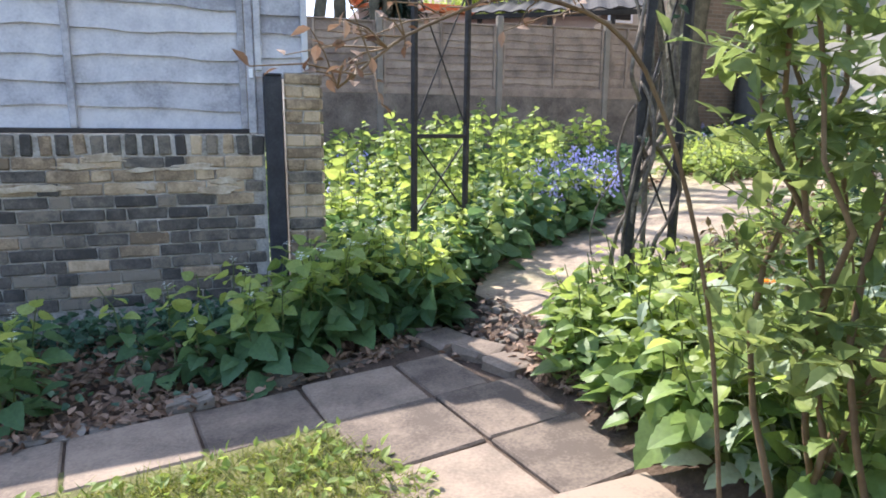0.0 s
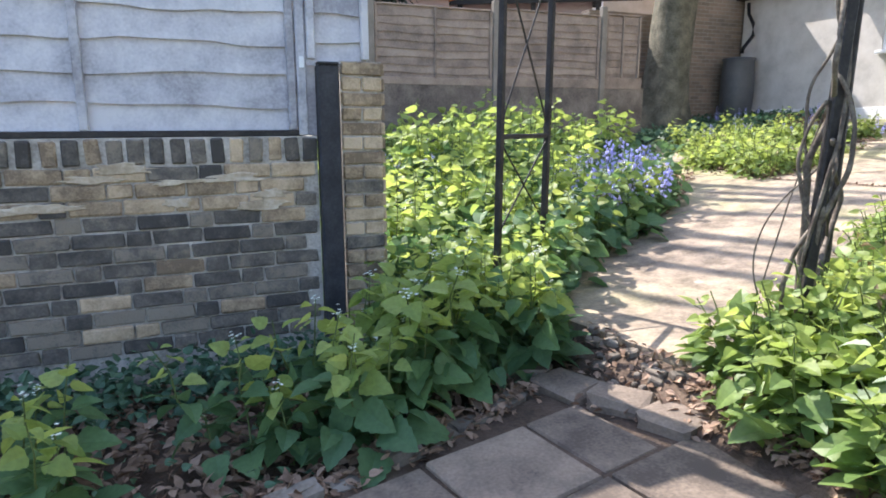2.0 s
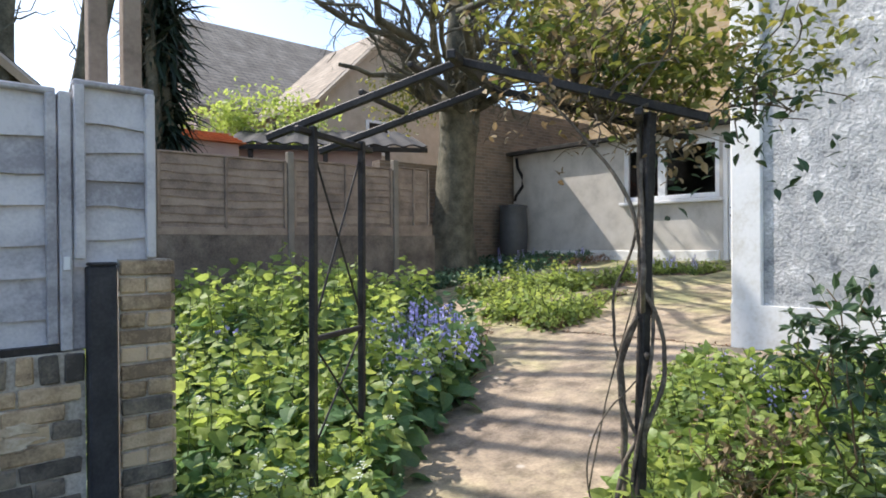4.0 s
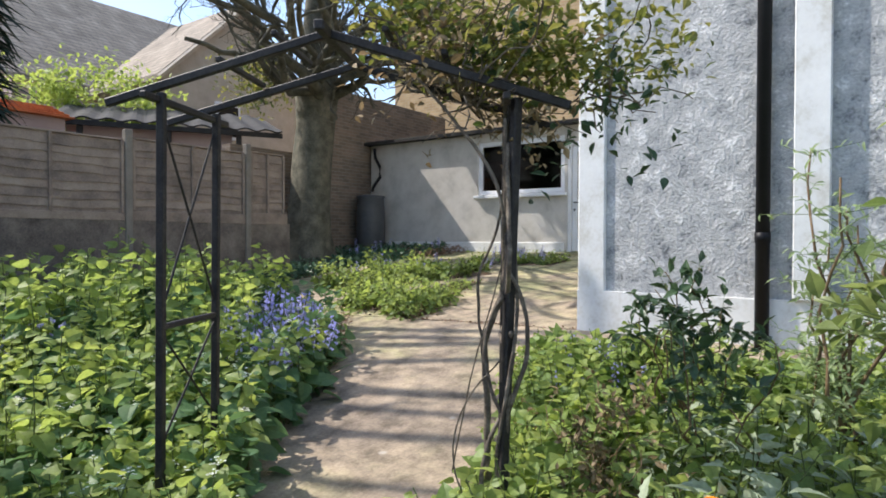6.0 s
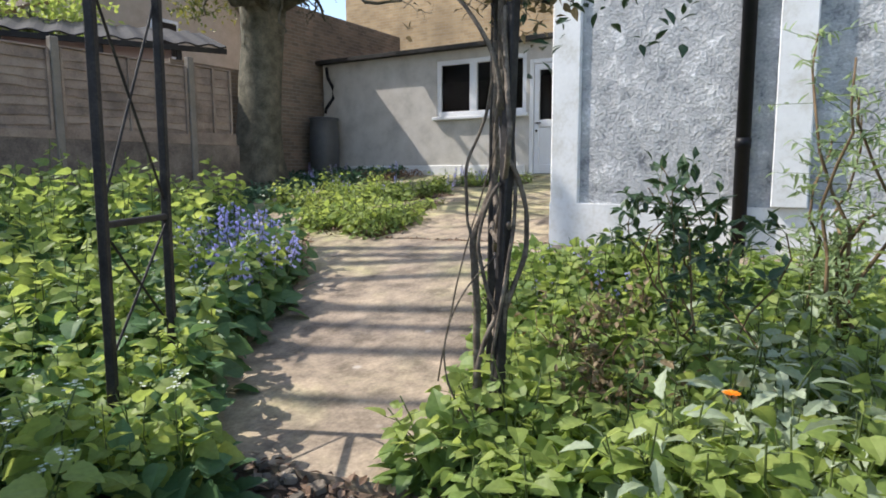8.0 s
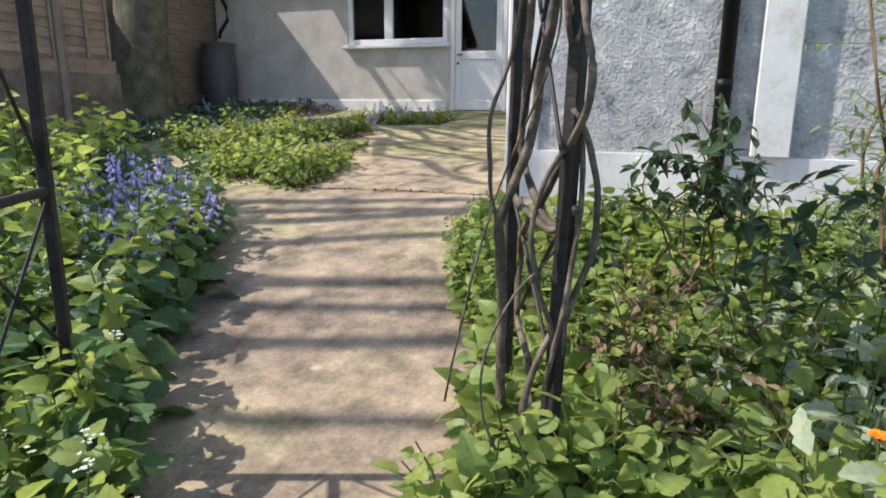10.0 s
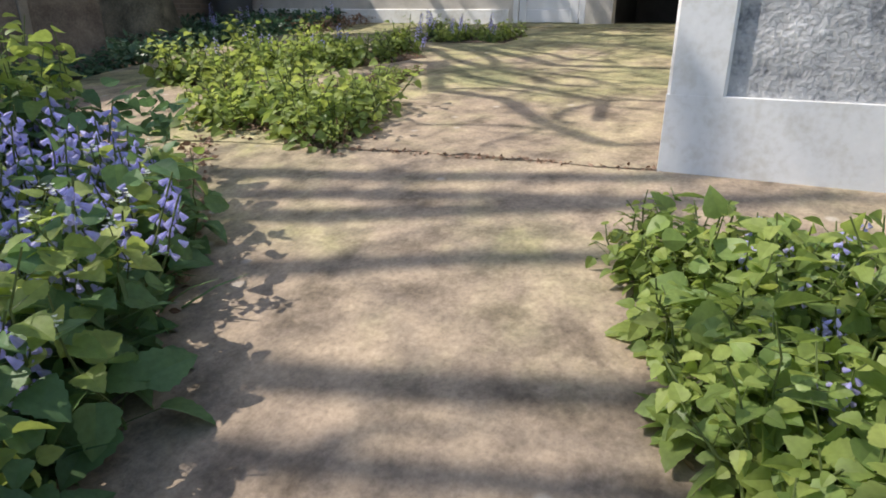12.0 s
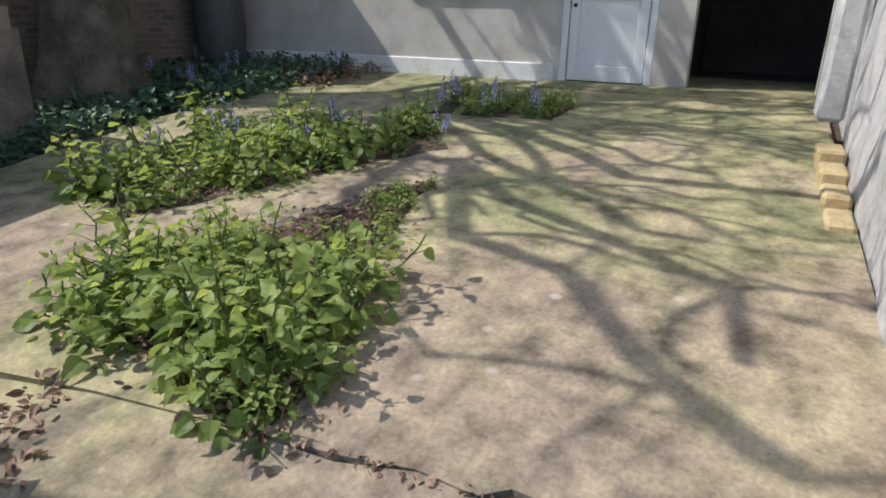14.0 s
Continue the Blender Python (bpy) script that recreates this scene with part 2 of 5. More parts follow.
M_PINK = material("pink_render", [(0.42, 0.32, 0.29), (0.52, 0.41, 0.37)], 2, 0.85, 0.3, 40)
M_PALEBOARD = material("pale_board", [(0.40, 0.34, 0.26), (0.52, 0.45, 0.36)], 3, 0.8, 0.3, 40)
# Near-black room colour: the darkness indoors is put into the surfaces
M_ROOMSHADE = material("interior_shade_colour", [(0.05, 0.045, 0.04), (0.09, 0.085, 0.08)], 2, 0.9, 0.1, 20)
M_BUTT = material("grey_plastic", [(0.06, 0.065, 0.07), (0.10, 0.105, 0.11)], 3, 0.5, 0.1, 30)
M_DEAD = leaf_material("dead_leaf", (0.11, 0.065, 0.04), (0.40, 0.275, 0.19), 0.8, 0.1, 0.0)
# Brick colour toned down for the shade the boundary wall stands in
M_WALLBRICK = brick_material("shade_toned_brickwork", (0.15, 0.12, 0.09), (0.24, 0.18, 0.13), (0.25, 0.22, 0.18))
M_BASEWALL = material("dirty_brown_wall", [(0.08, 0.066, 0.055), (0.16, 0.132, 0.108), (0.25, 0.21, 0.17)], 3.5, 0.95, 0.8, 45, detail=9, dist=0.02)
M_YELLOWSTONE = material("bare_yellow_brick", [(0.33, 0.24, 0.12), (0.48, 0.37, 0.19), (0.56, 0.46, 0.27)], 9, 0.9, 0.5, 80)
M_TANBRICK = brick_material("yellow_brickwork", (0.42, 0.29, 0.15), (0.52, 0.37, 0.20), (0.46, 0.38, 0.27), 0.3)
L_MUSTARD = leaf_material("mustard_leaf", (0.054, 0.12, 0.057), (0.145, 0.245, 0.09), 0.5, 0.3)
# Yellow-green young growth, with sunlight on the plant tops put into the colour
L_TOP = leaf_material("young_sunlit_leaf", (0.18, 0.265, 0.07), (0.36, 0.425, 0.125), 0.5, 0.46)
L_BROAD = leaf_material("broad_leaf", (0.08, 0.15, 0.045), (0.25, 0.34, 0.10), 0.45, 0.34)
L_LOW = leaf_material("low_leaf", (0.09, 0.15, 0.04), (0.29, 0.36, 0.10), 0.42, 0.4)
L_IVY = leaf_material("ivy_leaf", (0.04, 0.095, 0.055), (0.11, 0.19, 0.105), 0.4, 0.15, 0.0)
L_ROSE = leaf_material("rose_leaf", (0.03, 0.06, 0.03), (0.07, 0.12, 0.055), 0.3, 0.2)
L_GREY = leaf_material("grey_green_leaf", (0.13, 0.20, 0.08), (0.32, 0.40, 0.21), 0.45, 0.4)
L_SILVER = leaf_material("silvery_leaf", (0.22, 0.28, 0.17), (0.42, 0.48, 0.34), 0.6, 0.3)
L_SHRUB = leaf_material("shrub_leaf", (0.10, 0.15, 0.05), (0.33, 0.38, 0.14), 0.4, 0.46)
L_VINE = leaf_material("climber_leaf", (0.06, 0.10, 0.025), (0.26, 0.25, 0.07), 0.5, 0.4, 0.0)
L_GRASS = leaf_material("grass_blade", (0.07, 0.11, 0.02), (0.26, 0.28, 0.06), 0.5, 0.35, 0.0)
L_BLUE = leaf_material("bluebell_petal", (0.40, 0.38, 0.64), (0.60, 0.58, 0.82), 0.5, 0.45, 0.3)
L_WHITE = leaf_material("white_petal", (0.70, 0.74, 0.66), (0.85, 0.88, 0.80), 0.5, 0.3, 0.3)
L_YELLOW = leaf_material("orange_petal", (0.75, 0.25, 0.02), (0.9, 0.4, 0.03), 0.5, 0.3, 0.3)
L_DARK = leaf_material("dark_evergreen", (0.012, 0.025, 0.016), (0.03, 0.05, 0.028), 0.5, 0.1, 0.0)
L_RED = leaf_material("reddish_leaf", (0.10, 0.075, 0.035), (0.33, 0.25, 0.14), 0.6, 0.25, 0.0)
M_GLASS = bpy.data.materials.new("window_glass")
M_GLASS.use_nodes = True
gb = M_GLASS.node_tree.nodes["Principled BSDF"]
gb.inputs["Transmission Weight"].default_value, gb.inputs["Roughness"].default_value = 1.0, 0.02
gb.inputs["IOR"].default_value = 1.45


# ---- geometry helpers ----
class Shape:
    """Collects vertices and faces for one mesh."""

    def __init__(self):
        self.v, self.f = [], []

    def add(self, verts, faces):
        k = len(self.v)
        self.v.extend(tuple(map(float, p)) for p in verts)
        self.f.extend(tuple(k + i for i in fc) for fc in faces)
        return self

    def box(self, x0, x1, y0, y1, z0, z1, m=None):
        p = [Vector((x, y, z)) for x in (x0, x1) for y in (y0, y1) for z in (z0, z1)]
        if m is not None:
            p = [m @ q for q in p]
        return self.add(p, [(0, 1, 3, 2), (4, 6, 7, 5), (0, 4, 5, 1), (2, 3, 7, 6), (0, 2, 6, 4), (1, 5, 7, 3)])

    def chamfer(self, x0, x1, y0, y1, z0, z1, c, m=None):
        """A box with its edges cut by c."""
        ps, ix = [], {}
        for i, x in enumerate((x0, x1)):
            for j, y in enumerate((y0, y1)):
                for k, z in enumerate((z0, z1)):
                    sx, sy, sz = (c if i == 0 else -c), (c if j == 0 else -c), (c if k == 0 else -c)
                    for a, q in enumerate(((x, y + sy, z + sz), (x + sx, y, z + sz), (x + sx, y + sy, z))):
                        ix[i, j, k, a] = len(ps)
                        ps.append(Vector(q) if m is None else m @ Vector(q))
        fs = []
        for s in (0, 1):
            fs.append([ix[s, 0, 0, 0], ix[s, 1, 0, 0], ix[s, 1, 1, 0], ix[s, 0, 1, 0]][:: 1 if s else -1])
            fs.append([ix[0, s, 0, 1], ix[1, s, 0, 1], ix[1, s, 1, 1], ix[0, s, 1, 1]][:: -1 if s else 1])
            fs.append([ix[0, 0, s, 2], ix[1, 0, s, 2], ix[1, 1, s, 2], ix[0, 1, s, 2]][:: 1 if s else -1])
        for s in (0, 1):
            for r in (0, 1):
                fs.append([ix[s, r, 0, 0], ix[s, r, 1, 0], ix[s, r, 1, 1], ix[s, r, 0, 1]])
                fs.append([ix[s, 0, r, 0], ix[s, 1, r, 0], ix[s, 1, r, 2], ix[s, 0, r, 2]])
                fs.append([ix[0, s, r, 1], ix[1, s, r, 1], ix[1, s, r, 2], ix[0, s, r, 2]])
        for i in (0, 1):
            for j in (0, 1):
                for k in (0, 1):
                    fs.append([ix[i, j, k, a] for a in (0, 1, 2)])
        return self.add(ps, fs)

    def tube(self, pts, radii, sides=6, cap=True):
        """A tube along points, with its own radius at each."""
        pts = [Vector(p) for p in pts]
        k = len(pts)
        ring, up = [], Vector((0.31, 0.17, 0.93))
        for i, p in enumerate(pts):
            d = (pts[min(i + 1, k - 1)] - pts[max(i - 1, 0)]).normalized()
            a = d.cross(up)
            a = a.normalized() if a.length > 1e-4 else d.orthogonal().normalized()
            b = d.cross(a)
            ring += [p + (a * math.cos(q) + b * math.sin(q)) * radii[i] for q in np.arange(sides) * 2 * math.pi / sides]
        fs = [(i * sides + j, i * sides + (j + 1) % sides, (i + 1) * sides + (j + 1) % sides, (i + 1) * sides + j) for i in range(k - 1) for j in range(sides)]
        if cap:
            fs += [tuple(range(sides))[::-1], tuple((k - 1) * sides + j for j in range(sides))]
        return self.add(ring, fs)

    def leaves(self, at, way, size, tmpl, roll=0.6):
        """Leaves of one outline at many places."""
        at, way, size = np.asarray(at, float).reshape(-1, 3), np.asarray(way, float).reshape(-1, 3), np.asarray(size, float).reshape(-1)
        n = len(at)
        if not n:
            return self
        way = way / (np.linalg.norm(way, axis=1)[:, None] + 1e-9)
        side = np.cross(way, np.array([0, 0, 1.0]) + rng.normal(0, 0.12, (n, 3)))
        side /= np.linalg.norm(side, axis=1)[:, None] + 1e-9
        nor = np.cross(side, way)
        r = rng.normal(0, roll, n)[:, None]
        s2, n2 = side * np.cos(r) + nor * np.sin(r), -side * np.sin(r) + nor * np.cos(r)
        tv, tf = tmpl
        v = at[:, None] + size[:, None, None] * (tv[None, :, :1] * s2[:, None] + tv[None, :, 1:2] * way[:, None] + tv[None, :, 2:] * n2[:, None])
        k = len(self.v)
        self.v.extend(map(tuple, v.reshape(-1, 3).tolist()))
        m = len(tv)
        self.f.extend(tuple(k + i * m + q for q in fc) for i in range(n) for fc in tf)
        return self

    def data(self, name, mat, smooth=False):
        me = bpy.data.meshes.new(name)
        me.from_pydata(self.v, [], self.f)
        me.materials.append(mat)
        if smooth:
            me.polygons.foreach_set("use_smooth", [True] * len(me.polygons))
        me.update()
        return me


def part(name, shape, mat, parent=None, label="", smooth=False, m=None):
    """One mesh object from a Shape or a mesh, under a thing or a part."""
    me = shape if isinstance(shape, bpy.types.Mesh) else shape.data(name, mat, smooth)
    ob = new(name, me)
    if parent is not None:
        ob.parent = parent
    if m is not None:
        ob.matrix_basis = m
    if label:
        ob["label"] = label
    return ob


def thing(name, label, category, at=(0, 0, 0), group="", kind=""):
    ob = new(name)
    ob.empty_display_size = 0.1
    ob.matrix_basis = Matrix.Translation(at)
    return tagged(ob, label, category, group, kind)


def outline(pairs, fold, droop):
    """A leaf from half widths along its length, folded up at the rib and drooping to its tip."""
    rib = [(0, y, -droop * y * y) for _, y in pairs]
    left = [(-w, y, fold * w - droop * y * y) for w, y in pairs]
    right = [(w, y, fold * w - droop * y * y) for w, y in pairs]
    k = len(pairs)
    fs = []
    for i in range(k - 1):
        fs += [(i, i + 1, k + i + 1, k + i), (i + 1, i, 2 * k + i, 2 * k + i + 1)]
    return np.array(rib + left + right, float), fs


TOOTHED = outline([(0.2, -0.06), (0.40, 0.07), (0.47, 0.18), (0.41, 0.28), (0.44, 0.38), (0.34, 0.5), (0.35, 0.58), (0.22, 0.72), (0.21, 0.79), (0.01, 1.0)], 0.25, 0.25)
HEART = outline([(0.22, -0.06), (0.44, 0.14), (0.42, 0.4), (0.22, 0.74), (0.01, 1.0)], 0.25, 0.22)
LOBED = outline([(0.03, 0), (0.13, 0.14), (0.23, 0.30), (0.17, 0.41), (0.24, 0.57), (0.15, 0.68), (0.15, 0.8), (0.005, 1.0)], 0.3, 0.4)
OVAL = outline([(0.02, 0), (0.24, 0.3), (0.25, 0.55), (0.02, 1.0)], 0.3, 0.2)
LANCE = outline([(0.02, 0), (0.14, 0.28), (0.13, 0.6), (0.005, 1.0)], 0.35, 0.25)
BLADE = outline([(0.025, 0), (0.028, 0.35), (0.022, 0.7), (0.002, 1.0)], 0.5, 0.45)
PETAL = outline([(0.05, 0), (0.4, 0.5), (0.1, 1.0)], 0.2, 0.1)

GX = [-60, -6, 0, 1.2, 1.45, 2.64, 5, 7.3, 10.8, 60]
GZ = [-0.3, -0.25, -0.07, 0.0, 0.1, 0.21, 0.59, 0.80, 1.16, 1.3]


def ground_z(x):
    return float(np.interp(x, GX, GZ))


def sheet(poly, rise, thick, chop=0.0):
    """A flat-sided slab over a plan outline, following the slope of the ground."""
    bm = bmesh.new()
    bm.faces.new([bm.verts.new((x, y, 0)) for x, y in poly])
    cuts = [x for x in GX if min(p[0] for p in poly) < x < max(p[0] for p in poly)]
    if chop:
        cuts += list(np.arange(min(p[0] for p in poly) + chop, max(p[0] for p in poly), chop))
    for x in cuts:
        bmesh.ops.bisect_plane(bm, geom=bm.verts[:] + bm.edges[:] + bm.faces[:], plane_co=(x, 0, 0), plane_no=(1, 0, 0))
    for v in bm.verts:
        v.co.z = ground_z(v.co.x) + rise
    bmesh.ops.recalc_face_normals(bm, faces=bm.faces[:])
    if sum(f.normal.z for f in bm.faces) < 0:
        bmesh.ops.reverse_faces(bm, faces=bm.faces[:])
    if thick:
        got = bmesh.ops.extrude_face_region(bm, geom=bm.faces[:])
        for v in got["geom"]:
            if isinstance(v, bmesh.types.BMVert):
                v.co.z -= thick
        bmesh.ops.recalc_face_normals(bm, faces=bm.faces[:])
    return bm


def slab_ob(name, poly, rise, thick, mat, parent=None, label="", chop=0.0):
    bm = sheet(poly, rise, thick, chop=chop)
    me = bpy.data.meshes.new(name)
    bm.to_mesh(me)
    bm.free()
    me.materials.append(mat)
    return part(name, me, mat, parent, label)


def inside(x, y, poly):
    c = False
    for (x0, y0), (x1, y1) in zip(poly, poly[1:] + poly[:1]):
        if (y0 > y) != (y1 > y) and x < (x1 - x0) * (y - y0) / (y1 - y0) + x0:
            c = not c
    return c


def scatter(poly, n, gap=0.0):
    """n places in a plan outline, apart by gap where there is room."""
    xs, ys = [p[0] for p in poly], [p[1] for p in poly]
    got, tries = [], 0
    while len(got) < n and tries < n * 60:
        tries += 1
        p = (rng.uniform(min(xs), max(xs)), rng.uniform(min(ys), max(ys)))
        if inside(*p, poly) and (not gap or all((p[0] - q[0]) ** 2 + (p[1] - q[1]) ** 2 > gap * gap for q in got)):
            got.append(p)
    return got


# ---- ground and paving ----
g = slab_ob("ground", [(-60, -60), (60, -60), (60, 60), (-60, 60)], -0.06, 0, M_SOIL)
tagged(g, "dark bare garden soil sloping up to the house", "ground", kind="structure")

LEFT_BED = [(1.36, 3.42), (1.73, 3.98), (2.27, 4.33), (2.68, 4.62), (3.6, 5.1), (4.0, 5.45), (4.28, 5.8), (4.4, 6.3), (4.1, 7.2), (3.5, 9.5), (0.2, 9.5), (0.25, 4.15), (0.5, 4.1), (0.55, 3.4), (1.0, 3.05)]
WALL_BED = [(-3.2, 2.15), (0.35, 2.88), (0.95, 3.05), (1.3, 3.4), (0.6, 3.6), (0.5, 3.9), (0.22, 3.9), (-3.2, 3.95)]
RIGHT_BED = [(1.42, 2.15), (1.62, 2.6), (2.2, 2.82), (2.85, 2.95), (3.27, 3.15), (4.1, 3.55), (4.25, 3.45), (4.22, 3.0), (4.3, 2.0), (4.6, 0), (4.6, -2.5), (1.45, -2.5)]
ISLAND = [(4.87, 5.28), (4.93, 5.6), (5.04, 5.85), (5.08, 6.2), (5.17, 6.5), (5.5, 6.72), (5.9, 6.5), (6.6, 6.28), (7.3, 5.96), (6.8, 5.86), (6.06, 5.68), (5.75, 5.5), (5.4, 5.4), (5.15, 5.3)]
FAR_BED = [(6.0, 7.3), (6.6, 7.0), (7.4, 6.62), (8.0, 6.2), (8.3, 6.5), (8.35, 7.0), (7.6, 8.1), (6.3, 8.05)]
CLUMP = [(9.0, 6.9), (9.1, 5.75), (9.7, 5.65), (9.9, 6.9)]
DARK_BED = [(4.3, 8.8), (5.5, 8.85), (6.5, 9.1), (8.0, 9.3), (10.4, 8.7), (10.8, 9.0), (10.8, 11.1), (7.0, 11.1), (6.8, 9.6), (4.3, 9.6)]
CRACK = [(5.03, 3.5), (4.99, 3.8), (5.0, 4.05), (4.965, 4.3), (4.99, 4.52), (4.95, 4.6), (4.965, 4.8), (4.9, 5.05), (4.89, 5.4), (4.82, 6.0), (4.72, 6.5)]
pave = slab_ob("path", [(1.42, 3.5), (1.46, 3.1), (1.55, 2.62), (2.2, 2.7), (2.85, 2.82), (4.05, 3.25), (4.1, 1.5), (5.05, 1.5)] + CRACK + [(4.1, 6.7), (3.9, 5.6), (3.5, 5.2), (2.3, 4.5), (1.75, 4.15)], 0.0, 0.12, M_CONC, chop=0.35)
tagged(pave, "old sun-bleached concrete garden path with mossy stains", "path", kind="structure")
patio = slab_ob("patio", [(x + 0.018 + 0.009 * math.sin(9 * y) + 0.007 * math.sin(31 * y), y + 0.008) for x, y in CRACK] + [(4.2, 7.0), (3.6, 8.9), (5.5, 8.85), (6.5, 9.1), (8.0, 9.3), (9.6, 9.0), (10.87, 8.6), (10.87, 3.6)], 0.003, 0.14, M_CONC, chop=0.35)
tagged(patio, "cracked mossy concrete yard beside the house", "patio", kind="structure")


def ragged(poly, step=0.09, amp=0.05):
    """An outline broken up like crumbled concrete."""
    out = []
    for (ax, ay), (bx, by) in zip(poly, poly[1:] + poly[:1]):
        n = max(1, int(math.hypot(bx - ax, by - ay) / step))
        for i in range(n):
            x, y = ax + (bx - ax) * i / n, ay + (by - ay) * i / n
            out.append((x + amp * noise.noise(Vector((x * 5, y * 5, 1))), y + amp * noise.noise(Vector((x * 5, y * 5, 7)))))
    return out


for nm, poly, lab in (("flower_bed", ISLAND, "triangular patch of bare soil in broken concrete"), ("flower_bed", FAR_BED, "soil bed beyond the broken kerb"), ("flower_bed", CLUMP, "small soil patch by the kitchen wall")):
    tagged(slab_ob(nm, ragged(poly), 0.008, 0.02, M_SOIL), lab, "flower bed", kind="structure")
thr = slab_ob("threshold", [(10.45, 3.62), (10.45, 6.4), (12.4, 6.4), (12.4, 3.62)], 0.02, 0.08, M_CONC)
tagged(thr, "worn concrete strip before the kitchen door", "threshold", kind="structure")

tagged(slab_ob("bedding", [(-4, 2.26), (0.42, 2.26), (0.42, -4), (1.4, -4), (1.42, 2.2), (1.48, 2.7), (1.4, 3.3), (1.0, 3.0), (0.3, 2.8), (-4, 2.8)], -0.014, 0.03, M_SOIL), "soil and crumbs in the joints of the slabs", "soil", kind="structure")
tagged(slab_ob("lawn", [(-9, 2.26), (0.42, 2.26), (0.42, -4), (-9, -4)], -0.004, 0.03, M_LAWN), "thin mossy lawn", "lawn", kind="structure")
walkway = thing("pavement", "worn square paving slabs along the lawn", "pavement", kind="structure")
slab_meshes = []
for k in range(4):
    s = Shape()
    s.chamfer(-0.222, 0.222, -0.212, 0.212, -0.05, 0.0, 0.008)
    slab_meshes.append(s.data("slab", M_SLAB))
SO, SA = Vector((0.79, 2.335, 0)), 10.0
ex, ey = Vector((math.cos(radians(SA)), math.sin(radians(SA)), 0)), Vector((-math.sin(radians(SA)), math.cos(radians(SA)), 0))


def lay(mesh, c, turn=SA):
    part("slab", mesh, M_SLAB, walkway, m=pose(c.x, c.y, ground_z(c.x) + rng.uniform(-0.006, 0.005), rng.normal(0, 0.8), -2.4 + rng.normal(0, 0.8), turn + rng.normal(0, 0.8)))


for i in range(9):
    lay(slab_meshes[i % 4], SO - ex * (0.2275 + 0.455 * i) + ey * 0.225)
lay(Shape().chamfer(-0.14, 0.13, -0.205, 0.215, -0.05, 0.0, 0.008), SO + ex * 0.155 + ey * 0.225)
for j in range(2):
    c = SO + ex * (-0.2275 + 0.455 * j) - ey * 0.215
    for i in range(8 if j == 0 else 4):
        lay(slab_meshes[(i + j) % 4], c, SA if i < 2 else 2.0)
        c = c - (ey * 0.432 if i < 1 else Vector((0.0, 0.434, 0)))

edging = thing("edging", "rough stone edging holding back the flower bed", "edging", kind="structure")
x = -3.0
while x < 1.0:
    w = rng.uniform(0.12, 0.26)
    s = Shape()
    s.chamfer(-w / 2 + 0.006, w / 2 - 0.006, -0.045, 0.045, -0.07, rng.uniform(-0.01, 0.03), 0.012)
    s.v = [(a + rng.normal(0, 0.008), b + rng.normal(0, 0.008), c + rng.normal(0, 0.006)) for a, b, c in s.v]
    yy = 2.80 + 0.02 * math.sin(x * 3) + (x - 0.35) * (0.42 if x > 0.35 else 0.2)
    part("stone", s, M_STONE, edging, m=pose(x, yy, ground_z(x), rng.normal(0, 3), rng.normal(0, 3), rng.normal(0, 3) + (20 if x > 0.4 else 11)))
    x += w
for x, y, w, d, a in [(1.045, 2.965, 0.25, 0.19, -68), (1.15, 2.735, 0.24, 0.20, -57), (1.225, 2.505, 0.22, 0.19, -74), (1.0, 3.19, 0.2, 0.16, -50)]:
    s = Shape()
    s.chamfer(-w / 2, w / 2, -d / 2, d / 2, -0.1, 0.022, 0.016)
    s.v = [(p + rng.normal(0, 0.012), q + rng.normal(0, 0.012), r + rng.normal(0, 0.007)) for p, q, r in s.v]
    part("stone", s, M_SLAB, edging, m=pose(x, y, ground_z(x) + 0.012, rng.normal(0, 2), rng.normal(0, 2), a))
for k in range(26):
    x, y = rng.uniform(1.22, 1.45), rng.uniform(2.55, 3.4)
    w = rng.uniform(0.015, 0.042)
    s = Shape().chamfer(-w, w, -w * 0.7, w * 0.7, -0.02, w * 0.35, 0.006)
    part("stone", s, M_STONE, edging, m=pose(x, y, ground_z(x) + 0.0, rng.normal(0, 10), rng.normal(0, 10), rng.uniform(0, 360)))
kerb = thing("kerb", "broken brick and concrete kerb round the soil patch", "kerb", kind="structure")
for (x0, y0), (x1, y1) in (((5.75, 6.6), (7.25, 6.02)),):
    L = math.hypot(x1 - x0, y1 - y0)
    for i in range(int(L / 0.23)):
        q = (i + 0.5) * 0.23 / L
        s = Shape()
        s.chamfer(-0.105, 0.105, -0.05, 0.05, -0.05, rng.uniform(0.005, 0.045), 0.012)
        x, y = x0 + (x1 - x0) * q, y0 + (y1 - y0) * q
        part("brick", s, M_STONE, kerb, m=pose(x, y, ground_z(x) + 0.01, rng.normal(0, 4), rng.normal(0, 4) - 4, math.degrees(math.atan2(y1 - y0, x1 - x0)) + rng.normal(0, 5)))

# ---- brick garden wall with fence ----
wall = part("wall_garden", Shape().box(-3.4, 0.225, 4.047, 4.25, -0.4, 1.057), M_MORTAR)
tagged(wall, "old sooty brick garden wall with pale mortar and a soldier course", "wall", kind="structure")


def brick_mesh(w, h, d, mat):
    out = []
    for k in range(3):
        s = Shape()
        s.chamfer(-w / 2, w / 2, 0, d + 0.01, -h / 2, h / 2, 0.006)
        s.v = [(a + rng.normal(0, 0.0025), b + rng.normal(0, 0.002), c + rng.normal(0, 0.002)) for a, b, c in s.v]
        out.append(s.data("brick", mat))
    return out


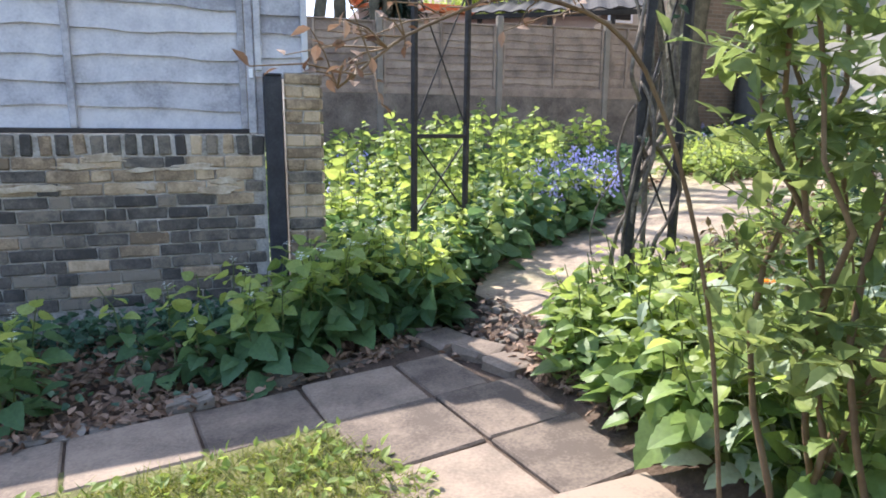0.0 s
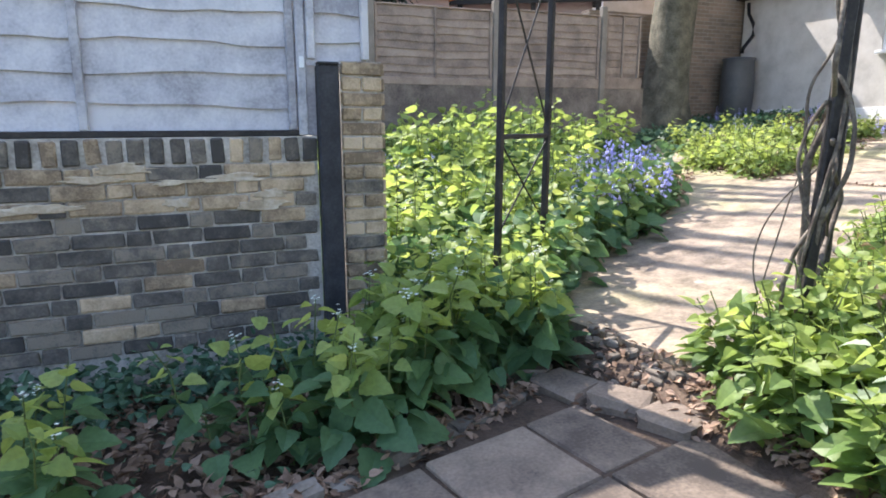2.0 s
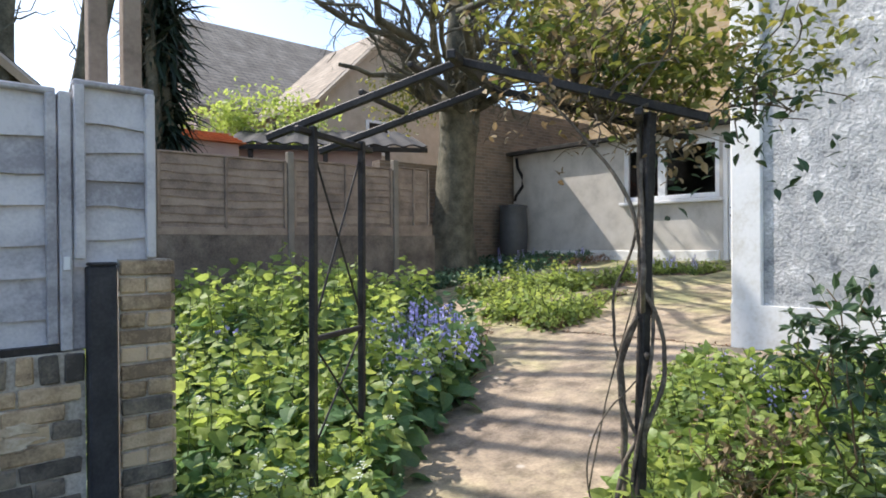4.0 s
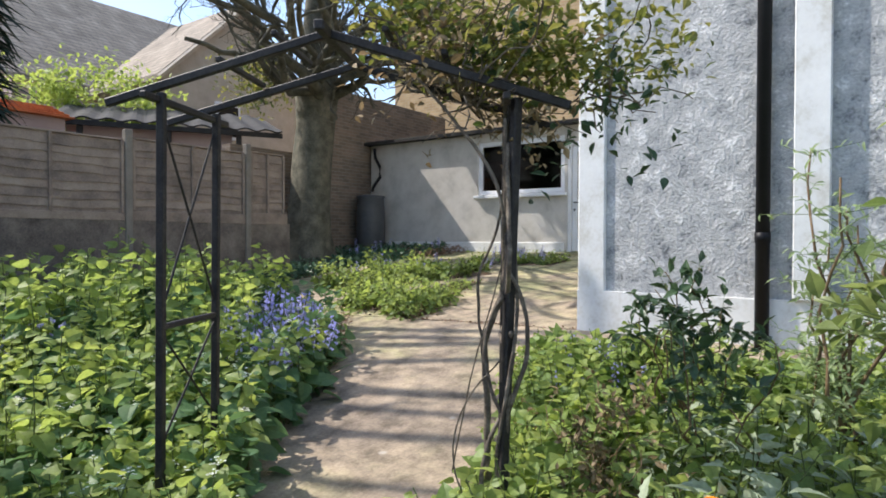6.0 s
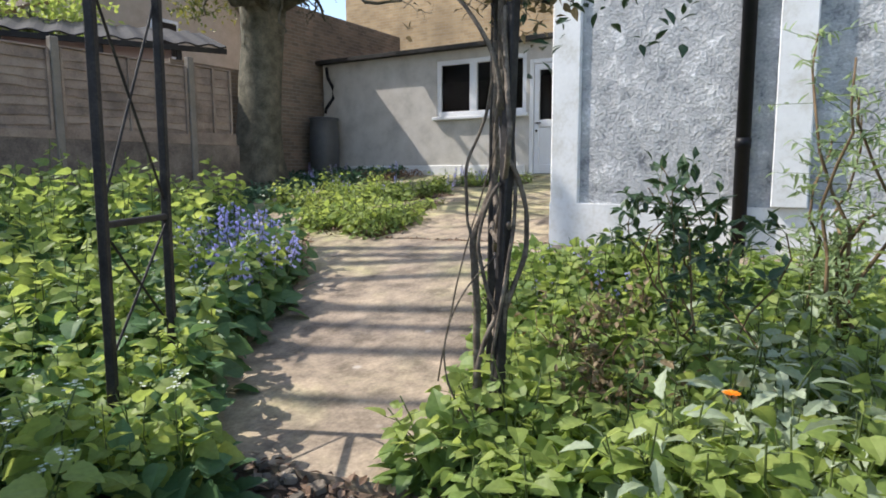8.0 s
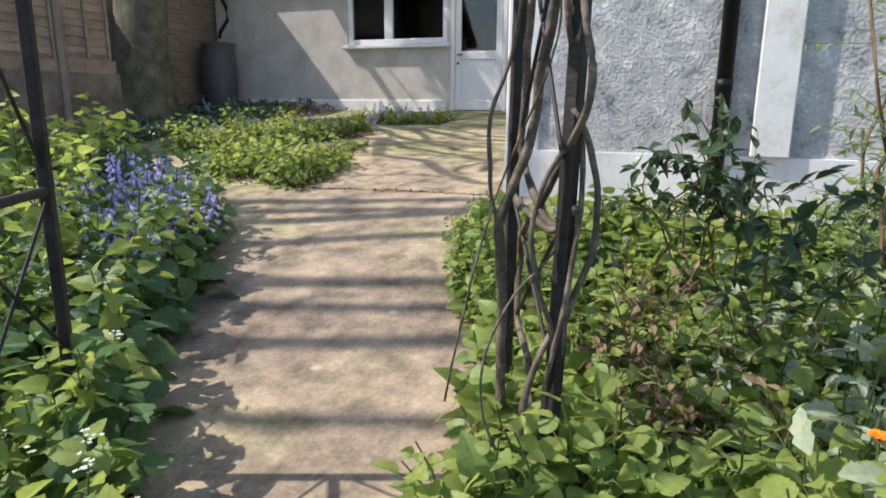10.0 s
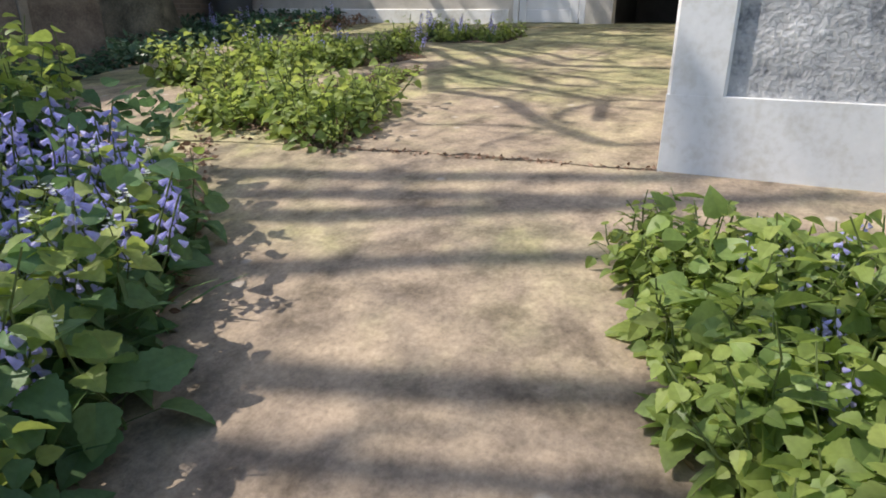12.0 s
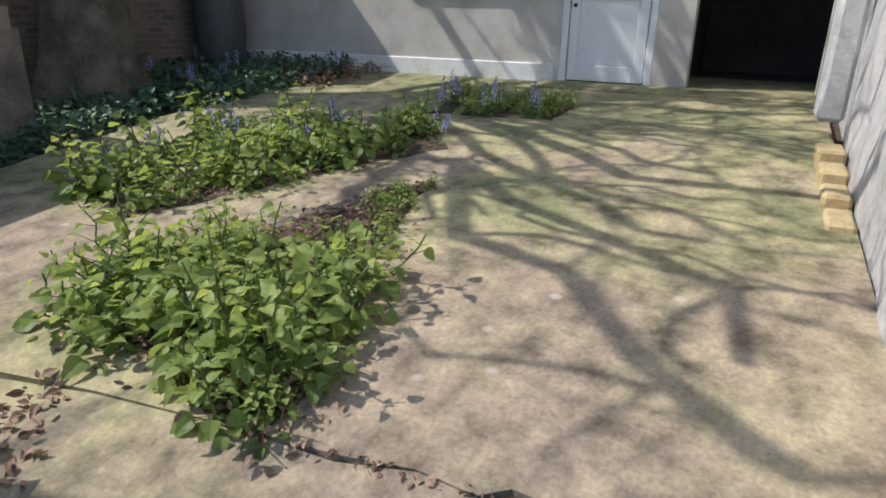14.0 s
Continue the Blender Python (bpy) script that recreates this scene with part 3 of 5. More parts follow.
B_DARK, B_TAN = brick_mesh(0.215, 0.065, 0.03, M_BRICK_DARK), brick_mesh(0.215, 0.065, 0.03, M_BRICK_TAN)
H_DARK, H_TAN = brick_mesh(0.103, 0.065, 0.03, M_BRICK_DARK), brick_mesh(0.103, 0.065, 0.03, M_BRICK_TAN)
S_DARK, S_TAN = brick_mesh(0.066, 0.116, 0.03, M_BRICK_DARK), brick_mesh(0.066, 0.112, 0.03, M_BRICK_TAN)
for i in range(39):
    ms = S_TAN if rng.random() < 0.16 else S_DARK
    c = part("brick", ms[i % 3], None, wall, m=pose(0.186 - 0.0885 * i + rng.normal(0, 0.003), 4.030 + rng.uniform(0, 0.004), 0.993 + rng.normal(0, 0.003), 0, rng.normal(0, 2.0)))
    c.scale.x = rng.uniform(0.82, 1.08)
for c in range(12):
    z = 0.892 - 0.075 * c
    x, k = 0.21 - (0.06 if c % 2 else 0.0), c
    while x > -3.3:
        head = (k % 3) == 2
        w = 0.1125 if head else 0.225
        tan = (c < 3 and rng.random() < 0.62) or rng.random() < 0.06
        ms = (H_TAN if tan else H_DARK) if head else (B_TAN if tan else B_DARK)
        part("brick", ms[k % 3], None, wall, m=pose(x - w / 2, 4.030 + rng.uniform(-0.003, 0.007), z + 0.003 * math.sin(x * 2), 0, rng.normal(0, 0.7)))
        x -= w
        k += 1
# old mortar smeared over the worn upper courses
for i in range(26):
    x, z = 0.05 - 0.12 * i + rng.normal(0, 0.05), rng.choice([0.93, 0.855, 0.78, 0.742]) + rng.normal(0, 0.012)
    w, h, n = rng.uniform(0.05, 0.17), rng.uniform(0.010, 0.026), 26
    rim = []
    for j in range(n):
        a = 2 * math.pi * j / n
        g = 1 + 0.5 * noise.noise(Vector((math.cos(a) * 1.7, math.sin(a) * 1.7, i * 3.1))) + 0.5 * noise.noise(Vector((math.cos(a) * 5, math.sin(a) * 5, i * 3.1)))
        rim.append((w * math.cos(a) * g, h * math.sin(a) * g))
    vs = [(u, 0.0, v) for u, v in rim] + [(u * 0.9, -0.004 + rng.normal(0, 0.0008), v * 0.85) for u, v in rim]
    fs = [(j, (j + 1) % n, n + (j + 1) % n, n + j) for j in range(n)] + [tuple(range(n, 2 * n))]
    part("mortar_smear", Shape().add(vs, fs), M_PATCH, wall, "pale smeared mortar" if i == 0 else "", m=pose(x, 4.027, z))

PX, PY = 0.466, 4.045
pier = part("wall_pier", Shape().box(PX - 0.113, PX + 0.105, PY, 4.25, -0.1, 1.43), M_MORTAR)
tagged(pier, "narrow brick pier at the end of the garden wall", "wall", kind="structure")
pier_face = brick_mesh(0.212, 0.064, 0.03, M_BRICK_TAN)
pier_half = brick_mesh(0.101, 0.064, 0.03, M_BRICK_TAN)
pier_dark = brick_mesh(0.212, 0.064, 0.03, M_BRICK_DARK)
for c in range(19):
    z = 1.392 - 0.075 * c
    if c % 2:
        for sx in (-0.056, 0.054):
            part("brick", pier_half[c % 3], None, pier, m=pose(PX + sx - 0.003, PY - 0.016 + rng.uniform(-0.003, 0.003), z, 0, rng.normal(0, 0.8)))
    else:
        part("brick", (pier_dark if c > 7 and c % 4 == 0 else pier_face)[c % 3], None, pier, m=pose(PX - 0.003, PY - 0.016 + rng.uniform(-0.003, 0.004), z, 0, rng.normal(0, 0.6)))
    part("brick", pier_face[(c + 1) % 3], None, pier, m=pose(PX + 0.121, PY + 0.10, z, 0, 0, 90))


def lap_panel(name, x0, x1, z0, z1, y, mat, label, group, rows, battens=(), flip=1):
    """A horizontal lap fence panel: wavy-edged boards, frame battens and capping, on one plane of y."""
    f = thing(name, label, "fence", ((x0 + x1) / 2, y, z0), group)
    w, h = x1 - x0, z1 - z0
    step = h / rows
    for r in range(rows):
        s, n = Shape(), 14
        z = r * step
        amp = 0.010
        ph, fr = rng.uniform(0, 6), rng.uniform(3, 7)
        low, top = [], []
        for i in range(n + 1):
            xx = -w / 2 + w * i / n
            d = amp * math.sin(xx * fr + ph) + amp * 0.6 * math.sin(xx * fr * 2.7 + ph * 2)
            low.append((xx, -0.020 * flip, z - 0.030 + d))
            top.append((xx, 0.006 * flip, z + step + 0.012))
        back = [(a, b + 0.012 * flip, c) for a, b, c in low + top]
        vs = low + top + back
        m = n + 1
        fs = []
        for i in range(n):
            fs += [(i, i + 1, m + i + 1, m + i), (2 * m + i + 1, 2 * m + i, 3 * m + i, 3 * m + i + 1), (i + 1, i, 2 * m + i, 2 * m + i + 1), (m + i, m + i + 1, 3 * m + i + 1, 3 * m + i)]
        s.add(vs, fs)
        part("board", s, mat, f)
    for bx in (x0 + 0.02, x1 - 0.02, *battens):
        part("batten", Shape().chamfer(bx - (x0 + x1) / 2 - 0.019, bx - (x0 + x1) / 2 + 0.019, -0.045, -0.012, 0.0, h, 0.004), mat, f)
    part("capping", Shape().chamfer(-w / 2, w / 2, -0.03, 0.03, h, h + 0.025, 0.006), mat, f)
    return f


for k in range(2):
    x1 = 0.135 - 1.86 * k
    lap_panel("lap_fence", x1 - 1.80, x1, 1.09, 2.11, 4.11, M_FENCE, "weathered silver-grey lap fence panel above the brick wall", "grey fence panels", 7, (x1 - 0.95,))
lap_panel("lap_fence", 0.190, 0.505, 1.435, 2.15, 4.07, M_FENCE, "narrow silver-grey lap fence panel over the pier", "grey fence panels", 6)
fp = thing("fence_post", "grey timber fence post with a white tag", "fence post", (0.162, 4.09, 1.06))
part("post", Shape().chamfer(-0.022, 0.024, -0.04, 0.04, 0, 1.06, 0.006), M_FENCE, fp)
part("cover_strip", Shape().chamfer(0.026, 0.085, -0.01, 0.03, 0, 0.37, 0.004), M_FENCE, fp)
part("tag", Shape().chamfer(-0.012, 0.012, -0.052, -0.042, 0.33, 0.385, 0.002), M_UPVC, fp, "white plastic tag")
for x in (0.34, 0.485):
    t = thing("trellis_post", "grey timber post rising behind the fence", "post", (x, 4.31, 0.0), "posts behind the fence")
    part("post", Shape().chamfer(-0.04, 0.04, -0.04, 0.04, 0, 2.75, 0.008), M_PANEL, t)
dark = thing("timber_stub", "short dark timber post against the brick pier", "post", (0.288, 4.030, 0.0))
part("post", Shape().chamfer(-0.058, 0.052, -0.03, 0.04, -0.2, 1.405, 0.008), M_DARKPOST, dark)
part("cap", Shape().chamfer(-0.056, 0.052, -0.034, 0.04, 1.405, 1.42, 0.005), M_DARKPOST, dark)
# Dark strip added for the shaded gap here; keeps sun off the wall top
gap_strip = thing("gravel_board", "dark strip added for the shaded gap under the grey fence", "board", (-1.56, 4.095, 1.058))
part("board", Shape().chamfer(-1.9, 1.73, -0.035, 0.03, 0, 0.03, 0.004), M_TIMBER, gap_strip)
rail = thing("trellis_rail", "grey timber rail across two posts", "rail", (0.41, 4.31, 2.752))
part("rail", Shape().chamfer(-0.14, 0.14, -0.05, 0.05, 0, 0.06, 0.008), M_PANEL, rail)

# ---- far fence ----
far_posts = [-1.75, 0.25, 2.21, 4.17, 6.13]
for k, x in enumerate(far_posts):
    t = thing("concrete_fence_post", "slim concrete post between brown fence panels", "fence post", (x, 9.68, 0), "concrete fence posts")
    part("post", Shape().chamfer(-0.05, 0.05, -0.05, 0.05, ground_z(x) - 0.1, 2.78 + 0.04 * k, 0.01), M_POST, t)
    x2 = far_posts[k + 1] if k < 4 else 6.95
    lap_panel("lap_fence", x + 0.06, x2 - 0.06, 1.66 + 0.04 * k, 2.66 + 0.04 * k, 9.70, M_PANEL, "brown wooden lap fence panel above a low brick base", "brown fence panels", 9, ((x + x2) / 2,))
low = part("wall_fence_base", Shape().box(-2.2, 7.0, 9.66, 9.86, -0.2, 1.675), M_BASEWALL)
for k, x in enumerate(far_posts):
    part("coping", Shape().chamfer(x + 0.052, (far_posts[k + 1] if k < 4 else 7.0) - 0.052, 9.655, 9.80, 1.66, 1.685 + 0.04 * k, 0.004), M_PANEL, low)
tagged(low, "low shaded brick wall under the brown fence", "wall", kind="structure")

# ---- the white house ----
house = part("wall_house", Shape().box(5.066, 16, -9, 3.49, -0.2, 8.2), M_ROUGHCAST)
tagged(house, "grey roughcast house wall with white painted bands", "wall", kind="structure")
part("plinth", Shape().chamfer(5.031, 5.30, -9, 3.522, -0.2, 0.962, 0.0015), M_WHITE, house, "white painted plinth")
part("corner_band", Shape().chamfer(5.032, 5.30, 3.262, 3.52, 0.9, 8.2, 0.014), M_WHITE, house, "white painted corner band")
part("pilaster", Shape().chamfer(4.982, 5.10, 1.545, 1.785, 0.966, 8.2, 0.008), M_WHITE, house, "white painted upright band")
side = Shape()
nx, nz = 60, 26
for i in range(nx + 1):
    for j in range(nz + 1):
        x, z = 5.29 + 3.72 * i / nx, 0.35 + 3.4 * j / nz
        b = 0.045 + 0.03 * noise.noise(Vector((x * 2.1, z * 1.7, 3))) + 0.012 * noise.noise(Vector((x * 6, z * 5, 8)))
        side.v.append((x, 3.49 + b * min(1.0, 0.3 + i / 5), z))
side.f = [(i * (nz + 1) + j, i * (nz + 1) + j + 1, (i + 1) * (nz + 1) + j + 1, (i + 1) * (nz + 1) + j) for i in range(nx) for j in range(nz)]
part("render_coat", side, M_WASH, house, "lumpy whitewashed render", smooth=True)
part("buttress", Shape().chamfer(9.0, 9.42, 3.56, 3.74, 1.16, 3.6, 0.03), M_WASH, house, "white rendered buttress")
for i in range(4):
    part("brick", Shape().chamfer(8.44 - 0.36 * i, 8.78 - 0.36 * i, 3.55, 3.72 - 0.008 * i, 0.78, 1.05 - 0.065 * i, 0.02), M_YELLOWSTONE, house, "bare yellow brick footing")

pipe = thing("drainpipe", "black plastic drainpipe on the house wall", "drainpipe", (4.996, 1.99, 0.5))
part("pipe", Shape().tube([(0, 0, -0.1), (0, 0, 7.5)], [0.052, 0.052], 16), M_BLACK, pipe, smooth=True)
for z in (3.6, 5.4):
    part("bracket", Shape().chamfer(-0.06, 0.075, -0.075, 0.075, z - 0.025, z + 0.025, 0.008), M_BLACK, pipe)
part("joint", Shape().tube([(0, 0, 0.9), (0, 0, 0.98)], [0.057, 0.057], 16), M_BLACK, pipe, smooth=True)

# ---- the kitchen extension ----
X0 = 10.87


def wall_with_holes(name, x0, x1, y0, y1, z0, z1, holes, mat):
    ys = sorted({y0, y1, *[v for h in holes for v in h[:2]]})
    zs = sorted({z0, z1, *[v for h in holes for v in h[2:]]})
    s = Shape()
    for a, b in zip(ys, ys[1:]):
        for c, d in zip(zs, zs[1:]):
            if not any(h[0] <= a and b <= h[1] and h[2] <= c and d <= h[3] for h in holes):
                s.box(x0, x1, a, b, c, d)
    bm = bmesh.new()
    vs = [bm.verts.new(p) for p in s.v]
    for fc in s.f:
        bm.faces.new([vs[i] for i in fc])
    bmesh.ops.remove_doubles(bm, verts=bm.verts[:], dist=1e-4)
    bm.verts.index_update()
    seen = {}
    for fc in bm.faces:
        seen.setdefault(tuple(sorted(v.index for v in fc.verts)), []).append(fc)
    bmesh.ops.delete(bm, geom=[fc for q in seen.values() if len(q) > 1 for fc in q], context="FACES")
    me = bpy.data.meshes.new(name)
    bm.to_mesh(me)
    bm.free()
    me.materials.append(mat)
    return part(name, me, mat)


W = (6.30, 8.26, 2.33, 3.42)
D = (5.22, 6.24, 1.16, 3.28)
O = (3.66, 4.86, 1.0, 3.3)
ext = wall_with_holes("wall_kitchen", X0, X0 + 0.22, 3.3, 11.24, 0.6, 3.6, [W, D, O], M_RENDER)
tagged(ext, "pale grey rendered kitchen wall in dappled sun", "wall", kind="structure")
part("plinth", Shape().chamfer(X0 - 0.03, X0 + 0.01, 6.3, 11.2, 0.9, 1.36, 0.01), M_WHITE, ext, "white painted base band")
# Room behind the openings, its shade carried by the dark surface colour
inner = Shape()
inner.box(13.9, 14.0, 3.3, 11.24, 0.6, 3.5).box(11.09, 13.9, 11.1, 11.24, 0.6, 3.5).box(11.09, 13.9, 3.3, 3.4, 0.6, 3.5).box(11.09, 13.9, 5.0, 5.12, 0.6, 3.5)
tagged(part("wall_inner", inner, M_ROOMSHADE), "inner walls of the kitchen, coloured dark for shade", "wall", kind="structure")
tagged(part("floor", Shape().box(11.09, 13.9, 3.3, 11.24, 1.05, 1.17), M_ROOMSHADE), "kitchen floor coloured dark for shade", "floor", kind="structure")
tagged(part("ceiling", Shape().box(11.09, 13.9, 3.4, 11.1, 3.45, 3.5), M_ROOMSHADE), "kitchen ceiling coloured dark for shade", "ceiling", kind="structure")
roof = thing("roof", "flat felted kitchen roof with a dark edge", "roof", (0, 0, 0), kind="structure")
part("deck", Shape().chamfer(X0 - 0.16, 14.2, 3.3, 11.32, 3.60, 3.66, 0.01), M_FELT, roof)
part("fascia", Shape().chamfer(X0 - 0.19, X0 - 0.165, 3.3, 11.36, 3.595, 3.675, 0.005), M_FELT, roof, "black fascia board")

win = thing("window_1", "white plastic window with dark panes", "window", (X0 + 0.06, 0, 0), kind="structure")
for a, b, c, d in ((W[0], W[0] + 0.09, W[2], W[3]), (W[1] - 0.09, W[1], W[2], W[3]), (W[0] + 0.09, W[1] - 0.09, W[2], W[2] + 0.09), (W[0] + 0.09, W[1] - 0.09, W[3] - 0.09, W[3]), (7.36, 7.52, W[2] + 0.09, W[3] - 0.09)):
    part("window_frame", Shape().chamfer(-0.04, 0.05, a, b, c, d, 0.01), M_UPVC, win)
part("window_sill", Shape().chamfer(-0.16, 0.0, W[0] - 0.06, W[1] + 0.06, W[2] - 0.075, W[2] - 0.01, 0.012), M_UPVC, win)
for a, b in ((W[0] + 0.09, 7.36), (7.52, W[1] - 0.09)):
    p = part("pane", Shape().box(0.0, 0.012, a, b, W[2] + 0.09, W[3] - 0.09), M_GLASS, win)
    p.visible_shadow = False
door = thing("door_1", "white half-glazed plastic kitchen door", "door", (X0 + 0.05, 0, 0), kind="structure")
for a, b, c, d in ((D[0], D[0] + 0.08, D[2], D[3]), (D[1] - 0.08, D[1], D[2], D[3]), (D[0] + 0.08, D[1] - 0.08, D[3] - 0.08, D[3])):
    part("door_frame", Shape().chamfer(-0.05, 0.06, a, b, c, d, 0.01), M_UPVC, door)
for a, b, c, d in ((5.31, 5.42, 1.19, 3.19), (6.05, 6.15, 1.19, 3.19), (5.42, 6.05, 1.19, 1.36), (5.42, 6.05, 2.04, 2.18), (5.42, 6.05, 3.08, 3.19)):
    part("stile", Shape().chamfer(-0.03, 0.03, a, b, c, d, 0.008), M_UPVC, door)
part("lower_panel", Shape().chamfer(-0.012, 0.02, 5.42, 6.05, 1.36, 2.04, 0.01), M_UPVC, door)
p = part("pane", Shape().box(-0.006, 0.006, 5.42, 6.05, 2.18, 3.08), M_GLASS, door)
p.visible_shadow = False
part("door_handle", Shape().tube([(-0.035, 6.1, 2.12), (-0.07, 6.1, 2.12), (-0.07, 6.0, 2.12)], [0.012, 0.012, 0.011], 8), M_BLACK, door, "black lever handle")
part("lock", Shape().tube([(-0.034, 6.1, 1.98), (-0.045, 6.1, 1.98)], [0.022, 0.02], 12), M_BLACK, door, "black lock")
butt = thing("water_butt", "dark grey plastic water butt by the kitchen wall", "water butt", (10.42, 10.85, ground_z(10.42) - 0.05))
prof = [(0.27, 0), (0.31, 0.25), (0.33, 0.6), (0.32, 0.95), (0.30, 1.25), (0.31, 1.28)]
part("barrel", Shape().tube([(0, 0, z) for _, z in prof], [r for r, _ in prof], 20), M_BUTT, butt, smooth=True)
part("lid", Shape().tube([(0, 0, 1.281), (0, 0, 1.32), (0, 0, 1.34)], [0.325, 0.32, 0.2], 20), M_BUTT, butt)
dp = thing("rainwater_pipe", "black rainwater pipe feeding the water butt", "drainpipe", (10.8, 10.85, 0))
part("pipe", Shape().tube([(-0.09, 0.15, 3.52), (-0.06, 0.15, 3.3), (-0.06, 0.02, 3.1), (-0.06, 0, 2.85), (-0.3, 0, 2.6), (-0.32, 0, 2.5)], [0.036] * 6, 10), M_BLACK, dp, smooth=True)

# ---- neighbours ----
# Boundary wall: part of its shade is in the brick colour
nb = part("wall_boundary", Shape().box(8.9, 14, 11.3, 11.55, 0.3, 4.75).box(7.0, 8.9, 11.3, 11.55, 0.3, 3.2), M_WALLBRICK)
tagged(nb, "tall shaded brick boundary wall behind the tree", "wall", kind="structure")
vent = thing("wall_vent", "old louvred vent in the brick wall", "vent", (9.1, 11.29, 2.35))
part("frame", Shape().chamfer(-0.2, 0.2, -0.03, 0.01, -0.32, 0.32, 0.01), M_WALLBRICK, vent)
for i in range(6):
    part("slat", Shape().chamfer(-0.16, 0.16, -0.055, -0.03, -0.27 + 0.1 * i, -0.215 + 0.1 * i, 0.006), M_PALEBOARD, vent)

tall = thing("brick_house", "sunlit yellow brick house behind the kitchen roof", "house", (0, 0, 0))
part("wall", Shape().box(14.6, 21, 2.0, 13.6, 0.8, 9.5), M_TANBRICK, tall)
part("roof", Shape().add([(14.3, 1.8, 9.5), (21.3, 1.8, 9.5), (21.3, 12.8, 9.5), (14.3, 12.8, 9.5), (17.8, 1.8, 12), (17.8, 12.8, 12)], [(0, 4, 5, 3), (1, 2, 5, 4), (0, 1, 4), (3, 5, 2), (0, 3, 2, 1)]), M_SLATE, tall)


def gable_house(name, label, x0, x1, y0, y1, eave, ridge, along, wall_mat, roof_mat, windows):
    h = thing(name, label, "house", ((x0 + x1) / 2, (y0 + y1) / 2, 0))
    a, b = (x1 - x0) / 2, (y1 - y0) / 2
    s = Shape().box(-a, a, -b, b, 0, eave)
    o, k = 0.3, 0.14
    if along == "x":
        s.add([(-a, -b, eave), (-a, b, eave), (-a, 0, ridge), (a, -b, eave), (a, b, eave), (a, 0, ridge)], [(0, 2, 1), (3, 4, 5)])
        r = [(-a - o, -b - o, eave - o * (ridge - eave) / b), (-a - o, 0, ridge), (-a - o, b + o, eave - o * (ridge - eave) / b)]
        far = [(a + o, q, z) for _, q, z in r]
    else:
        s.add([(-a, -b, eave), (a, -b, eave), (0, -b, ridge), (-a, b, eave), (a, b, eave), (0, b, ridge)], [(0, 1, 2), (3, 5, 4)])
        r = [(-a - o, -b - o, eave - o * (ridge - eave) / a), (0, -b - o, ridge), (a + o, -b - o, eave - o * (ridge - eave) / a)]
        far = [(p, b + o, z) for p, _, z in r]
    part("wall", s, wall_mat, h)
    vs = r + far
    vs += [(p, q, z + k) for p, q, z in vs]
    part("roof", Shape().add(vs, [(0, 1, 4, 3), (1, 2, 5, 4), (6, 9, 10, 7), (7, 10, 11, 8), (0, 6, 7, 1), (1, 7, 8, 2), (3, 4, 10, 9), (4, 5, 11, 10), (0, 3, 9, 6), (2, 8, 11, 5)]), roof_mat, h)
    for i in (0, 1):
        p, q = Vector(r[i]), Vector(r[i + 1])
        part("bargeboard", Shape().tube([p + Vector((0, -0.03, 0.03)), q + Vector((0, -0.03, 0.03))], [0.07, 0.07], 4), M_PALEBOARD, h, "pale bargeboard")
    for u, z, w, t in windows:
        wd = part("window", Shape().chamfer(u - w / 2, u + w / 2, -b - 0.05, -b + 0.05, z, z + t, 0.02), M_UPVC, h, "white framed window")
        part("pane", Shape().box(u - w / 2 + 0.1, u + w / 2 - 0.1, -b - 0.07, -b - 0.055, z + 0.1, z + t - 0.1), M_BLACK, wd, "dark pane")
    return h


gable_house("terraced_house", "grey-roofed house beyond the fence", 7.2, 19, 21.5, 30, 6.2, 10.2, "x", M_PINK, M_SLATE, [(-4.4, 3.6, 1.1, 1.3)])
gable_house("gabled_house", "beige house gable with pale bargeboards beyond the fence", 9.4, 14.4, 17.6, 21, 6.0, 8.4, "y", M_PALEBOARD, M_SLATE, [(-0.4, 4.4, 0.9, 1.1)])
gable_house("timber_shed", "pale weatherboard shed beyond the fence", -3.2, 0.9, 8.0 + 3, 14.5, 3.7, 5.4, "y", M_PALEBOARD, M_FELT, [])
sh = thing("outbuilding", "low outbuilding with a black corrugated roof behind the fence", "outbuilding", (7.13, 13.6, -0.18))
sh.matrix_basis = pose(7.13, 13.6, -0.18, 0, 0, -30)
part("wall", Shape().box(-1.75, 1.2, -0.9, 1.6, 0.3, 3.78), M_PINK, sh)
cor = Shape()
for i in range(61):
    x = -1.95 + 4.1 * i / 60
    z = 0.025 * math.sin(i * 1.05)
    cor.v += [(x, -1.25, 3.78 + z), (x, 1.8, 4.6 + z)]
    if i:
        cor.f.append((2 * i - 2, 2 * i - 1, 2 * i + 1, 2 * i))
cr = part("roof", cor, M_FELT, sh, "black corrugated roof")
cr.modifiers.new("thick", "SOLIDIFY").thickness = 0.03
part("fascia", Shape().chamfer(-1.95, 2.15, -1.27, -1.24, 3.66, 3.76, 0.005), M_FELT, sh)
for x in (-1.5, 0.0, 1.3):
    part("post", Shape().chamfer(x - 0.05, x + 0.05, -1.2, -1.1, 0.3, 3.7, 0.01), M_TIMBER, sh)
tr = thing("tiled_roof", "small orange tiled roof over a store behind the fence", "roof", (3.75, 13.0, 0.2))
part("wall", Shape().box(-1.2, 1.1, 0, 1.5, 0.2, 3.3), M_PINK, tr)
